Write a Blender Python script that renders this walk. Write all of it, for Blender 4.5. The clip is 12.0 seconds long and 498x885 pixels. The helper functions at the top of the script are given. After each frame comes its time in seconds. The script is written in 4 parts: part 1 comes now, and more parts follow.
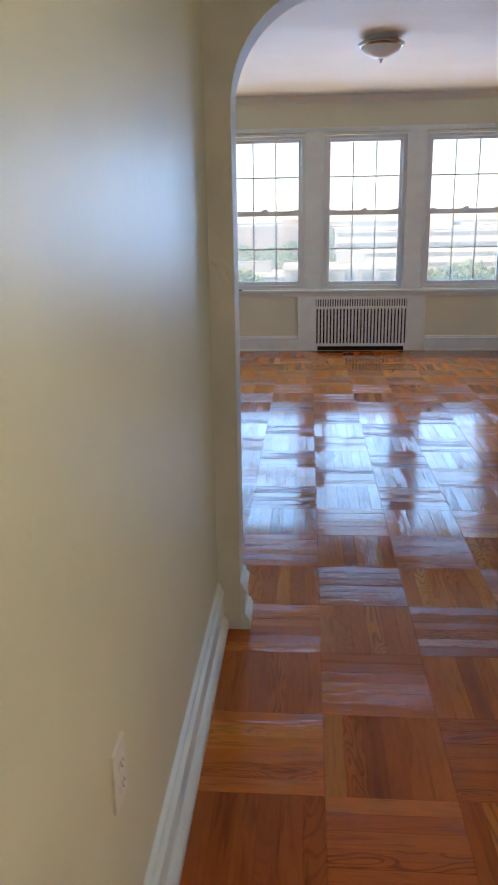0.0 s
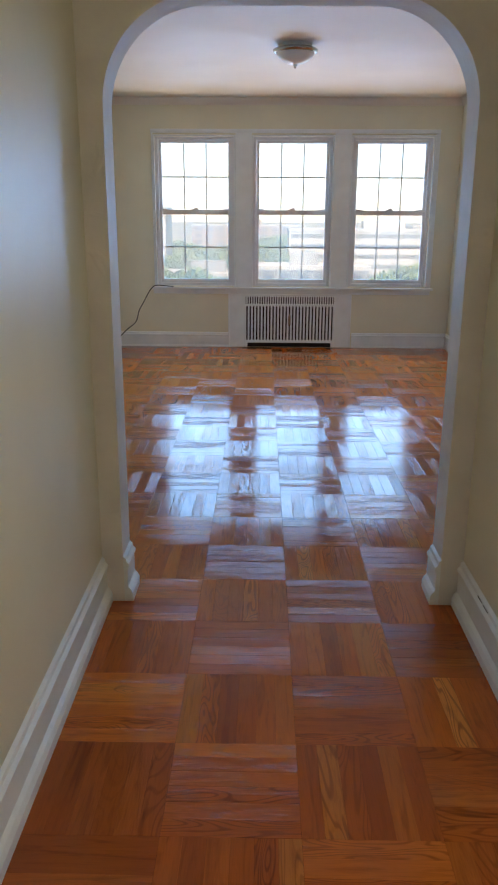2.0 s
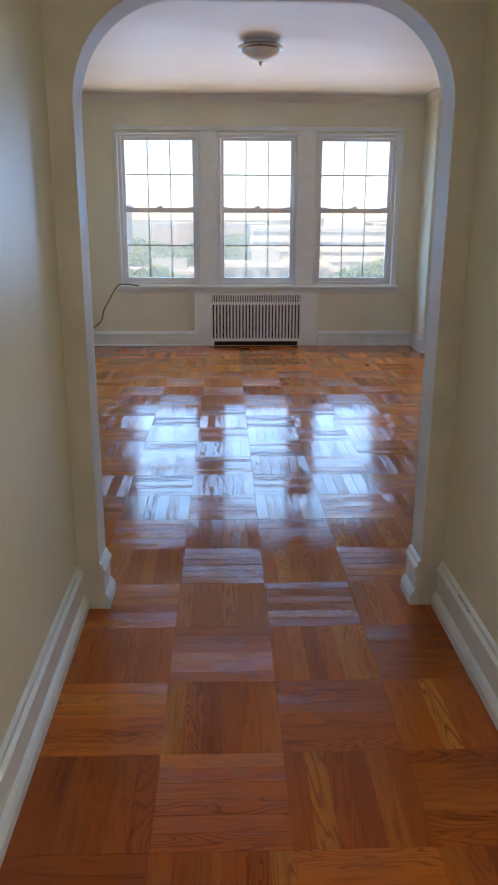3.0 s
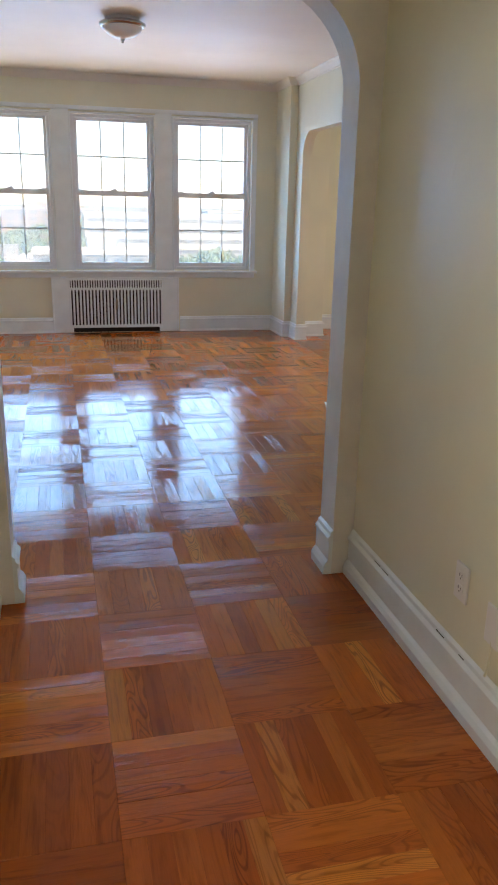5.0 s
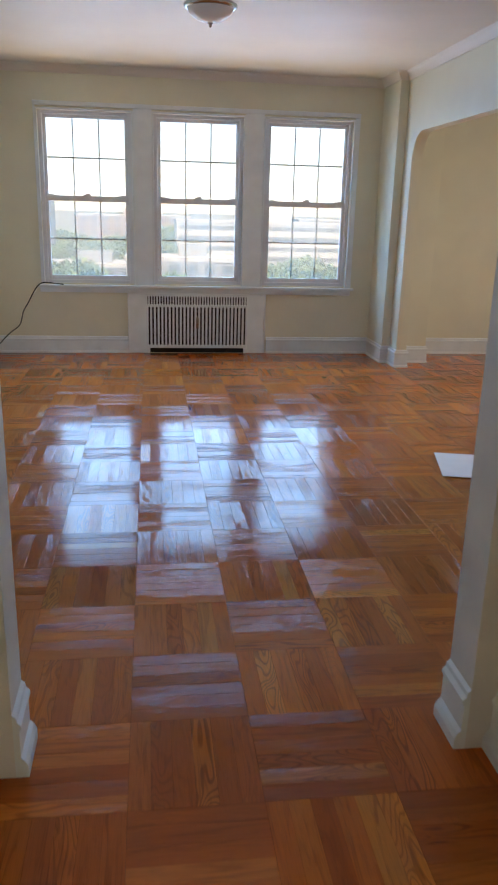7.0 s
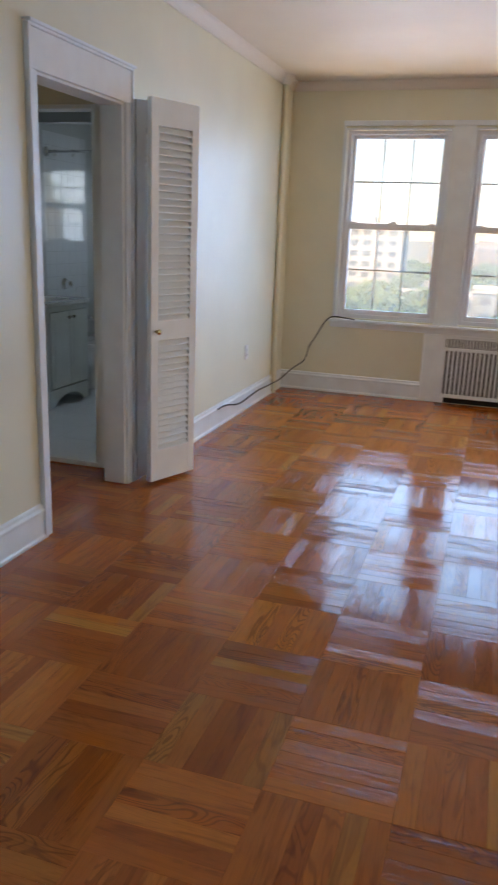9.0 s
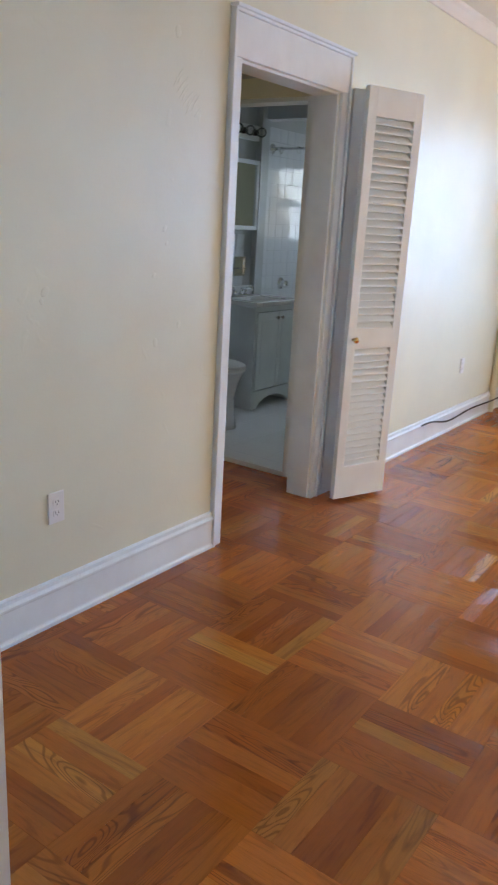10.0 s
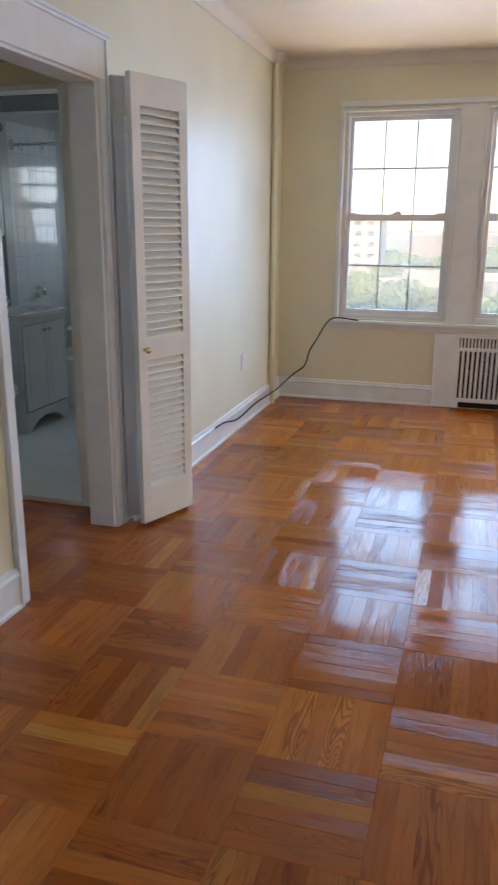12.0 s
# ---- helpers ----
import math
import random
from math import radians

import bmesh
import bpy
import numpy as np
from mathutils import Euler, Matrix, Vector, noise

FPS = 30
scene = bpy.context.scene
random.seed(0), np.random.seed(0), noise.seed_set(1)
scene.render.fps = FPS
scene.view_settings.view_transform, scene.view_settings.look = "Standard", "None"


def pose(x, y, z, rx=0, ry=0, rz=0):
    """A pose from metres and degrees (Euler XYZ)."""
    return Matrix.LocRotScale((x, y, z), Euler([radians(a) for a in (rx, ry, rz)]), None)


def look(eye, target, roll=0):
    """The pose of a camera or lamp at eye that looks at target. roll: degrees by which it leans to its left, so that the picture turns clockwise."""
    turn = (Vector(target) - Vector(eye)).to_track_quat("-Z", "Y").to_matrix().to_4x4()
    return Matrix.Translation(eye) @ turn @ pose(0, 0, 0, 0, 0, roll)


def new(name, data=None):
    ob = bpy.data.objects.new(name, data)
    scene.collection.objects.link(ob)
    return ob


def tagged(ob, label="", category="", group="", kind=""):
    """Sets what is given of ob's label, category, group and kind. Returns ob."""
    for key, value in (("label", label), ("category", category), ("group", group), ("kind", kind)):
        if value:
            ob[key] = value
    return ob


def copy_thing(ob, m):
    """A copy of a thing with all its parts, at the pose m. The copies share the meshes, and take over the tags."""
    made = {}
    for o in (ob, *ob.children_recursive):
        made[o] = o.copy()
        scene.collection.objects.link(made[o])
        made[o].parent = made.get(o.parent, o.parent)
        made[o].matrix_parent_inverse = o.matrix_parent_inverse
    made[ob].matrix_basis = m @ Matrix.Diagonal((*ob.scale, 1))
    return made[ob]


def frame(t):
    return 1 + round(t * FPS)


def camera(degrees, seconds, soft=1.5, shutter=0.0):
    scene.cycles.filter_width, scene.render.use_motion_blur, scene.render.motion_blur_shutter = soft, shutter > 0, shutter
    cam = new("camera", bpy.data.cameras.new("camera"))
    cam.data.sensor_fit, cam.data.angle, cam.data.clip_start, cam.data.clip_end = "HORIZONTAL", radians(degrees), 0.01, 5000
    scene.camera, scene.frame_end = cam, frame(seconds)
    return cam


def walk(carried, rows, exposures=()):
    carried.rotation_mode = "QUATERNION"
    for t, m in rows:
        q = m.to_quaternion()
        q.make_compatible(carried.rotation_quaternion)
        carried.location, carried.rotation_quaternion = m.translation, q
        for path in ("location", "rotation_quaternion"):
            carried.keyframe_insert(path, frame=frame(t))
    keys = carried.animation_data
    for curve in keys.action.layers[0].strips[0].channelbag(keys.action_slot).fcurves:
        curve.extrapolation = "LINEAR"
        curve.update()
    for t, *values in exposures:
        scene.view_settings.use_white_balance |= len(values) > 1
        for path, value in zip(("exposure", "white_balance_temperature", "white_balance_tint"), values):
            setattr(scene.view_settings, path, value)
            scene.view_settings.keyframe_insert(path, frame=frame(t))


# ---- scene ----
cam = camera(36.2, 12.0, 2.0, 0.3)
PATH = [
    (0, (-0.057, -2.357, 1.455), (-0.207, -0.443, 0.893), -0.9),
    (0.5, (0.092, -2.411, 1.445), (-0.029, -0.491, 0.899), 0.1),
    (1, (0.18, -2.457, 1.442), (0.106, -0.535, 0.894), 0.2),
    (1.5, (0.235, -2.507, 1.432), (0.185, -0.587, 0.875), 0.2),
    (2, (0.235, -2.538, 1.44), (0.203, -0.62, 0.877), 0.3),
    (2.5, (0.248, -2.53, 1.444), (0.252, -0.612, 0.876), 0.2),
    (3, (0.185, -2.495, 1.446), (0.247, -0.578, 0.877), 0.2),
    (3.5, (0.001, -2.506, 1.437), (0.238, -0.605, 0.862), -0.9),
    (5.5, (-0.08, -2.426, 1.409), (0.396, -0.577, 0.815), 1.6),
    (6, (0.016, -2.212, 1.422), (0.376, -0.337, 0.826), 2.2),
    (6.5, (0.039, -1.886, 1.43), (0.34, 0.0, 0.838), 2.0),
    (8.5, (0.351, -0.786, 1.417), (0.091, 1.127, 0.895), 1.6),
    (9, (0.448, -0.613, 1.429), (-0.134, 1.224, 0.895), 2.2),
    (9.5, (0.457, -0.419, 1.436), (-0.406, 1.302, 0.895), 2.2),
    (10, (0.478, -0.253, 1.433), (-0.618, 1.323, 0.874), 3.2),
    (10.5, (0.469, -0.129, 1.445), (-0.699, 1.392, 0.878), 4.1),
    (11, (0.346, -0.115, 1.439), (-0.683, 1.507, 0.88), 1.8),
    (11.5, (0.214, -0.125, 1.433), (-0.548, 1.638, 0.873), 0.4),
    (12, (0.146, -0.044, 1.439), (-0.397, 1.801, 0.892), 0.4),
]
# window light, sky light colours, added hall fill (BEHIND), unevenness of the strips
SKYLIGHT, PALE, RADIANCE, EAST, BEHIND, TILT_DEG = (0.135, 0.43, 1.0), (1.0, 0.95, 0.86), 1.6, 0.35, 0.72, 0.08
STREET = 0.36
BATHSKY, HALLFILL = (0.33, 0.60, 1.0), (0.86, 0.93, 1.0)
EXPOSURES = [(0, 3.5, 8700, 20), (2.5, 3.42, 8700, 20), (5.5, 3.75, 8800, 20), (6.5, 3.55, 8900, 20), (8.5, 3.32, 9200, 22), (9.0, 3.55, 10000, 24), (10.5, 4.2, 10300, 24), (11.5, 3.95, 10200, 24), (12, 3.72, 10200, 24)]
walk(cam, [(t, look(eye, target, roll)) for t, eye, target, roll in PATH], EXPOSURES)

# ---- world, sun, exposure ----
world = bpy.data.worlds.new("daylight")
scene.world = world
world.use_nodes = True
wn = world.node_tree
sky = wn.nodes.new("ShaderNodeTexSky")
sky.sky_type = "NISHITA"
sky.sun_disc = False
sky.sun_elevation, sky.sun_rotation = radians(52), radians(180)
sky.air_density, sky.dust_density, sky.ozone_density = 0.8, 0.7, 1.0
wn.nodes["Background"].inputs[1].default_value = 0.05
wn.links.new(sky.outputs[0], wn.nodes["Background"].inputs[0])
sun_data = bpy.data.lights.new("sun", "SUN")
sun_data.energy, sun_data.angle, sun_data.color = 1.7, radians(0.53), (1.0, 0.95, 0.88)
sun = new("sun", sun_data)
sun.matrix_world = look((0, 0, 60), (0 + 10 * math.sin(radians(180)) * -1, 10 * math.cos(radians(180)) * -1, 60 - 10 * math.tan(radians(52))))


def window_light(name, at, turn, width, height, radiance, colour, fall=-64, spread=145):
    """Sky light entering by a window opening, just outside its panes, falling from above, and added fill lamps; turn 0
    sends it south, -90 west.
    """
    d = bpy.data.lights.new(name, "AREA")
    d.shape, d.size, d.size_y = "RECTANGLE", width, height
    d.energy, d.color = radiance * math.pi * width * height, colour
    d.spread = radians(spread)
    ob = new(name, d)
    ob.matrix_world = Matrix.Translation(at) @ pose(0, 0, 0, fall, 0, turn)


for x in (-0.53, 0.555, 1.645):
    window_light("window_light", (x, 7.05, 1.62), 0, 0.90, 1.80, RADIANCE, SKYLIGHT)
    # warm lamps added for the ceiling, standing in for daylight off the sunlit streets below
    window_light("street_bounce_fill", (x, 6.95, 1.0), 0, 0.85, 1.0, STREET, (1.0, 0.89, 0.70), -140, 96)
for x in (4.9,):
    window_light("window_light", (x, 7.05, 1.62), 0, 0.90, 1.80, RADIANCE, SKYLIGHT)
for y in (2.6, 3.8, 5.0):
    window_light("window_light", (6.2, y, 1.62), -90, 1.0, 1.80, EAST, PALE)
# fill lamp added out of view to brighten the hall; no source known there
window_light("window_light", (-1.07, -2.35, 1.62), 90, 0.90, 1.80, BEHIND, HALLFILL, -92, 120)
window_light("window_light", (-2.625, 6.86, 1.68), 0, 0.66, 0.95, RADIANCE * 0.7, BATHSKY)


# ---- materials ----
def material(name, rough=0.5, metal=0.0, spec=0.5):
    m = bpy.data.materials.new(name)
    m.use_nodes = True
    b = m.node_tree.nodes["Principled BSDF"]
    b.inputs["Roughness"].default_value = rough
    b.inputs["Metallic"].default_value = metal
    b.inputs["Specular IOR Level"].default_value = spec
    return m, m.node_tree, b


def node(tree, kind, **values):
    n = tree.nodes.new(kind)
    for key, v in values.items():
        n.inputs[key].default_value = v
    return n


def ramp(tree, source, stops):
    r = tree.nodes.new("ShaderNodeValToRGB")
    while len(r.color_ramp.elements) < len(stops):
        r.color_ramp.elements.new(0.5)
    for e, (p, c) in zip(r.color_ramp.elements, stops):
        e.position, e.color = p, (*c, 1)
    tree.links.new(source, r.inputs[0])
    return r


def painted(name, colour, rough=0.4, bump=0.15, wave=2.0, fine=120.0, spec=0.5, dirt=0.06, lumps=0.0):
    """Brushed or rolled paint: slight blotches, rolled relief, uneven gloss."""
    m, t, b = material(name, rough, 0, spec)
    co = t.nodes.new("ShaderNodeTexCoord")
    big = node(t, "ShaderNodeTexNoise", Scale=wave, Detail=4.0)
    small = node(t, "ShaderNodeTexNoise", Scale=fine, Detail=3.0)
    t.links.new(co.outputs["Object"], big.inputs["Vector"])
    t.links.new(co.outputs["Object"], small.inputs["Vector"])
    low = tuple(c * (1 - dirt) for c in colour)
    high = tuple(min(1, c * (1 + dirt * 0.5)) for c in colour)
    r = ramp(t, big.outputs["Fac"], [(0.3, low), (0.7, high)])
    t.links.new(r.outputs[0], b.inputs["Base Color"])
    rr = t.nodes.new("ShaderNodeMapRange")
    rr.inputs["To Min"].default_value, rr.inputs["To Max"].default_value = rough * 0.8, rough * 1.25
    t.links.new(big.outputs["Fac"], rr.inputs["Value"])
    t.links.new(rr.outputs[0], b.inputs["Roughness"])
    mix = t.nodes.new("ShaderNodeMath")
    mix.operation = "MULTIPLY_ADD"
    mix.inputs[1].default_value = 0.12
    t.links.new(small.outputs["Fac"], mix.inputs[0])
    t.links.new(big.outputs["Fac"], mix.inputs[2])
    height = mix
    if lumps:
        chip = node(t, "ShaderNodeTexNoise", Scale=9.0, Detail=2.0, Distortion=0.8)
        t.links.new(co.outputs["Object"], chip.inputs["Vector"])
        spot = ramp(t, chip.outputs["Fac"], [(0.68, (0, 0, 0)), (0.73, (1, 1, 1))])
        height = t.nodes.new("ShaderNodeMath")
        height.operation = "MULTIPLY_ADD"
        height.inputs[1].default_value = lumps
        t.links.new(spot.outputs[0], height.inputs[0])
        t.links.new(mix.outputs[0], height.inputs[2])
    bp = node(t, "ShaderNodeBump", Strength=bump, Distance=0.01)
    t.links.new(height.outputs[0], bp.inputs["Height"])
    t.links.new(bp.outputs[0], b.inputs["Normal"])
    return m


def wood(name, per_object, tones):
    """Varnished oak strip: every strip has its own stain; grain runs along its length."""
    m, t, b = material(name, 0.13, 0, 0.5)
    uv = t.nodes.new("ShaderNodeUVMap")
    info = t.nodes.new("ShaderNodeObjectInfo")
    geo = t.nodes.new("ShaderNodeNewGeometry")
    rnd = info.outputs["Random"] if per_object else geo.outputs["Random Per Island"]
    shift = t.nodes.new("ShaderNodeVectorMath")
    shift.operation = "MULTIPLY_ADD"
    comb = t.nodes.new("ShaderNodeCombineXYZ")
    for i in range(3):
        t.links.new(rnd, comb.inputs[i])
    shift.inputs[1].default_value = (37.0, 23.0, 11.0)
    t.links.new(comb.outputs[0], shift.inputs[0])
    t.links.new(uv.outputs[0], shift.inputs[2])
    mp = t.nodes.new("ShaderNodeMapping")
    mp.inputs["Scale"].default_value = (3.2, 30.0, 1.0)
    t.links.new(shift.outputs[0], mp.inputs["Vector"])
    warp = node(t, "ShaderNodeTexNoise", Scale=1.0, Detail=5.0, Roughness=0.55, Distortion=1.6)
    t.links.new(mp.outputs[0], warp.inputs["Vector"])
    mp2 = t.nodes.new("ShaderNodeMapping")
    mp2.inputs["Scale"].default_value = (13.0, 380.0, 1.0)
    t.links.new(shift.outputs[0], mp2.inputs["Vector"])
    pore = node(t, "ShaderNodeTexNoise", Scale=1.0, Detail=2.0)
    t.links.new(mp2.outputs[0], pore.inputs["Vector"])
    tone = ramp(t, rnd, [(p, c) for p, c in zip((0.0, 0.2, 0.5, 0.78, 0.92, 1.0), tones)])
    line = ramp(t, warp.outputs["Fac"], [(0.33, (0.5, 0.42, 0.36)), (0.46, (0.95, 0.95, 0.95)), (0.62, (1.12, 1.12, 1.1)), (0.72, (0.82, 0.78, 0.72))])
    mul = t.nodes.new("ShaderNodeMix")
    mul.data_type, mul.blend_type = "RGBA", "MULTIPLY"
    mul.inputs[0].default_value = 0.6
    t.links.new(tone.outputs[0], mul.inputs[6])
    t.links.new(line.outputs[0], mul.inputs[7])
    pr = ramp(t, pore.outputs["Fac"], [(0.35, (0.7, 0.66, 0.6)), (0.5, (1, 1, 1))])
    mul2 = t.nodes.new("ShaderNodeMix")
    mul2.data_type, mul2.blend_type = "RGBA", "MULTIPLY"
    mul2.inputs[0].default_value = 0.28
    # growth rings cut at a slant: arched dark lines, strong on some strips only
    mp3 = t.nodes.new("ShaderNodeMapping")
    mp3.inputs["Scale"].default_value = (2.6, 13.0, 1.0)
    t.links.new(shift.outputs[0], mp3.inputs["Vector"])
    field = node(t, "ShaderNodeTexNoise", Scale=1.0, Detail=1.0, Distortion=0.5)
    t.links.new(mp3.outputs[0], field.inputs["Vector"])
    turns = t.nodes.new("ShaderNodeMath")
    turns.operation = "MULTIPLY"
    turns.inputs[1].default_value = 95.0
    t.links.new(field.outputs["Fac"], turns.inputs[0])
    wavy = t.nodes.new("ShaderNodeMath")
    wavy.operation = "SINE"
    t.links.new(turns.outputs[0], wavy.inputs[0])
    rings = ramp(t, wavy.outputs[0], [(0.0, (1.06, 1.06, 1.06)), (0.35, (1.0, 1.0, 1.0)), (0.93, (0.5, 0.42, 0.36))])
    odd = t.nodes.new("ShaderNodeMath")
    odd.operation = "MULTIPLY"
    odd.inputs[1].default_value = 7.0
    t.links.new(rnd, odd.inputs[0])
    part_of = t.nodes.new("ShaderNodeMath")
    part_of.operation = "FRACT"
    t.links.new(odd.outputs[0], part_of.inputs[0])
    how = ramp(t, part_of.outputs[0], [(0.55, (0.03, 0.03, 0.03)), (0.95, (0.85, 0.85, 0.85))])
    mulr = t.nodes.new("ShaderNodeMix")
    mulr.data_type, mulr.blend_type = "RGBA", "MULTIPLY"
    t.links.new(how.outputs[0], mulr.inputs[0])
    t.links.new(mul.outputs[2], mulr.inputs[6])
    t.links.new(rings.outputs[0], mulr.inputs[7])
    t.links.new(mulr.outputs[2], mul2.inputs[6])
    t.links.new(pr.outputs[0], mul2.inputs[7])
    # every block was cut and stained in one piece
    cell = t.nodes.new("ShaderNodeVectorMath")
    cell.operation = "MULTIPLY_ADD"
    cell.inputs[1].default_value = (1 / S, 1 / S, 1 / S)
    cell.inputs[2].default_value = (-SX / S, 0, 0)
    t.links.new(geo.outputs["Position"], cell.inputs[0])
    whole = t.nodes.new("ShaderNodeVectorMath")
    whole.operation = "FLOOR"
    t.links.new(cell.outputs[0], whole.inputs[0])
    flat = t.nodes.new("ShaderNodeVectorMath")
    flat.operation = "MULTIPLY"
    flat.inputs[1].default_value = (1, 1, 0)
    t.links.new(whole.outputs[0], flat.inputs[0])
    dice = t.nodes.new("ShaderNodeTexWhiteNoise")
    t.links.new(flat.outputs[0], dice.inputs["Vector"])
    shade = ramp(t, dice.outputs["Value"], [(0.0, (0.74, 0.69, 0.67)), (0.5, (0.97, 0.96, 0.95)), (1.0, (1.15, 1.18, 1.16))])
    mul3 = t.nodes.new("ShaderNodeMix")
    mul3.data_type, mul3.blend_type = "RGBA", "MULTIPLY"
    mul3.inputs[0].default_value = 1.0
    t.links.new(mul2.outputs[2], mul3.inputs[6])
    t.links.new(shade.outputs[0], mul3.inputs[7])
    t.links.new(mul3.outputs[2], b.inputs["Base Color"])
    b.inputs["Specular IOR Level"].default_value = 0.41
    cut = ramp(t, pore.outputs["Fac"], [(0.36, (0, 0, 0)), (0.47, (1, 1, 1))])
    open_grain = ramp(t, warp.outputs["Fac"], [(0.42, (1, 1, 1)), (0.56, (0.0, 0.0, 0.0))])
    deep = t.nodes.new("ShaderNodeMath")
    deep.operation = "MULTIPLY"
    t.links.new(cut.outputs[0], deep.inputs[0])
    t.links.new(open_grain.outputs[0], deep.inputs[1])
    # open grain is deep on some strips, filled with varnish on others
    lot = t.nodes.new("ShaderNodeMath")
    lot.operation = "MULTIPLY"
    lot.inputs[1].default_value = 13.0
    t.links.new(rnd, lot.inputs[0])
    lot_of = t.nodes.new("ShaderNodeMath")
    lot_of.operation = "FRACT"
    t.links.new(lot.outputs[0], lot_of.inputs[0])
    filled = ramp(t, lot_of.outputs[0], [(0.25, (0.12, 0.12, 0.12)), (0.85, (1.5, 1.5, 1.5))])
    deep2 = t.nodes.new("ShaderNodeMath")
    deep2.operation = "MULTIPLY"
    t.links.new(deep.outputs[0], deep2.inputs[0])
    t.links.new(filled.outputs[0], deep2.inputs[1])
    deep = deep2
    add = t.nodes.new("ShaderNodeMath")
    add.operation = "MULTIPLY_ADD"
    add.inputs[1].default_value = 0.03
    t.links.new(warp.outputs["Fac"], add.inputs[0])
    t.links.new(deep.outputs[0], add.inputs[2])
    # varnish follows the grain: gloss is stretched across the strip
    along = t.nodes.new("ShaderNodeTangent")
    along.direction_type = "UV_MAP"
    along.uv_map = "UVMap"
    t.links.new(along.outputs[0], b.inputs["Tangent"])
    b.inputs["Anisotropic"].default_value = 0.65
    b.inputs["Anisotropic Rotation"].default_value = 0.25
    bp = node(t, "ShaderNodeBump", Strength=GRAIN, Distance=0.0022)
    t.links.new(add.outputs[0], bp.inputs["Height"])
    t.links.new(bp.outputs[0], b.inputs["Normal"])
    rg = t.nodes.new("ShaderNodeMapRange")
    rg.inputs["To Min"].default_value, rg.inputs["To Max"].default_value = 0.06, 0.13
    t.links.new(warp.outputs["Fac"], rg.inputs["Value"])
    t.links.new(rg.outputs[0], b.inputs["Roughness"])
    return m


def metal(name, colour, rough=0.2):
    m, t, b = material(name, rough, 1.0)
    co = t.nodes.new("ShaderNodeTexCoord")
    n = node(t, "ShaderNodeTexNoise", Scale=40.0, Detail=3.0)
    t.links.new(co.outputs["Object"], n.inputs["Vector"])
    r = ramp(t, n.outputs["Fac"], [(0.3, tuple(c * 0.85 for c in colour)), (0.7, colour)])
    t.links.new(r.outputs[0], b.inputs["Base Color"])
    return m


def glass(name, tint=(0.61, 0.61, 0.60), haze=0.055):
    m = bpy.data.materials.new(name)
    m.use_nodes = True
    t = m.node_tree
    t.nodes.remove(t.nodes["Principled BSDF"])
    out = t.nodes["Material Output"]
    clear = node(t, "ShaderNodeBsdfTransparent", Color=(*tint, 1))
    gloss = node(t, "ShaderNodeBsdfGlossy", Roughness=0.02)
    fres = node(t, "ShaderNodeFresnel", IOR=1.45)
    mix = t.nodes.new("ShaderNodeMixShader")
    t.links.new(fres.outputs[0], mix.inputs[0])
    t.links.new(clear.outputs[0], mix.inputs[1])
    t.links.new(gloss.outputs[0], mix.inputs[2])
    # a pale translucent veil put into the glass, standing in for glare and haze
    co = t.nodes.new("ShaderNodeTexCoord")
    veil_noise = node(t, "ShaderNodeTexNoise", Scale=3.0, Detail=5.0)
    t.links.new(co.outputs["Object"], veil_noise.inputs["Vector"])
    amount = t.nodes.new("ShaderNodeMapRange")
    amount.inputs["To Min"].default_value, amount.inputs["To Max"].default_value = haze * 0.85, haze * 1.15
    t.links.new(veil_noise.outputs["Fac"], amount.inputs["Value"])
    film = node(t, "ShaderNodeBsdfTranslucent", Color=(0.95, 0.88, 0.72, 1))
    both = t.nodes.new("ShaderNodeMixShader")
    t.links.new(amount.outputs[0], both.inputs[0])
    t.links.new(mix.outputs[0], both.inputs[1])
    t.links.new(film.outputs[0], both.inputs[2])
    t.links.new(both.outputs[0], out.inputs[0])
    return m


def mottled(name, stops, scale, rough=0.9, bump=0.0, spec=0.3):
    m, t, b = material(name, rough, 0, spec)
    co = t.nodes.new("ShaderNodeTexCoord")
    n = node(t, "ShaderNodeTexNoise", Scale=scale, Detail=6.0, Roughness=0.65)
    t.links.new(co.outputs["Object"], n.inputs["Vector"])
    r = ramp(t, n.outputs["Fac"], stops)
    t.links.new(r.outputs[0], b.inputs["Base Color"])
    if bump:
        bp = node(t, "ShaderNodeBump", Strength=bump, Distance=0.05)
        t.links.new(n.outputs["Fac"], bp.inputs["Height"])
        t.links.new(bp.outputs[0], b.inputs["Normal"])
    return m


S, SX = 0.345, -0.002  # parquet block and where its columns begin
WOOD = ((0.42, 0.091, 0.0145), (0.48, 0.109, 0.017), (0.54, 0.129, 0.020), (0.58, 0.148, 0.024), (0.61, 0.168, 0.028), (0.67, 0.222, 0.042))
GOLD = ((0.56, 0.178, 0.032), (0.58, 0.189, 0.034), (0.60, 0.200, 0.037), (0.62, 0.212, 0.041), (0.64, 0.225, 0.045), (0.66, 0.238, 0.050))
GRAIN = 0.21
CREAM = painted("cream_wall_paint", (0.78, 0.765, 0.60), 0.39, 0.24, 2.2, 90.0, spec=0.75, lumps=0.2)
CEILING = painted("white_ceiling_paint", (0.80, 0.755, 0.68), 0.6, 0.12, 1.5, 140.0)
TRIM = painted("white_gloss_trim_paint", (0.80, 0.86, 0.87), 0.3, 0.12, 7.0, 60.0)
DOORPAINT = painted("white_door_paint", (0.80, 0.86, 0.87), 0.4, 0.08, 5.0, 80.0)
VINYL = painted("white_vinyl", (0.78, 0.79, 0.80), 0.35, 0.03, 6.0, 100.0, dirt=0.04)
PLANK = wood("varnished_oak_strip", True, WOOD)
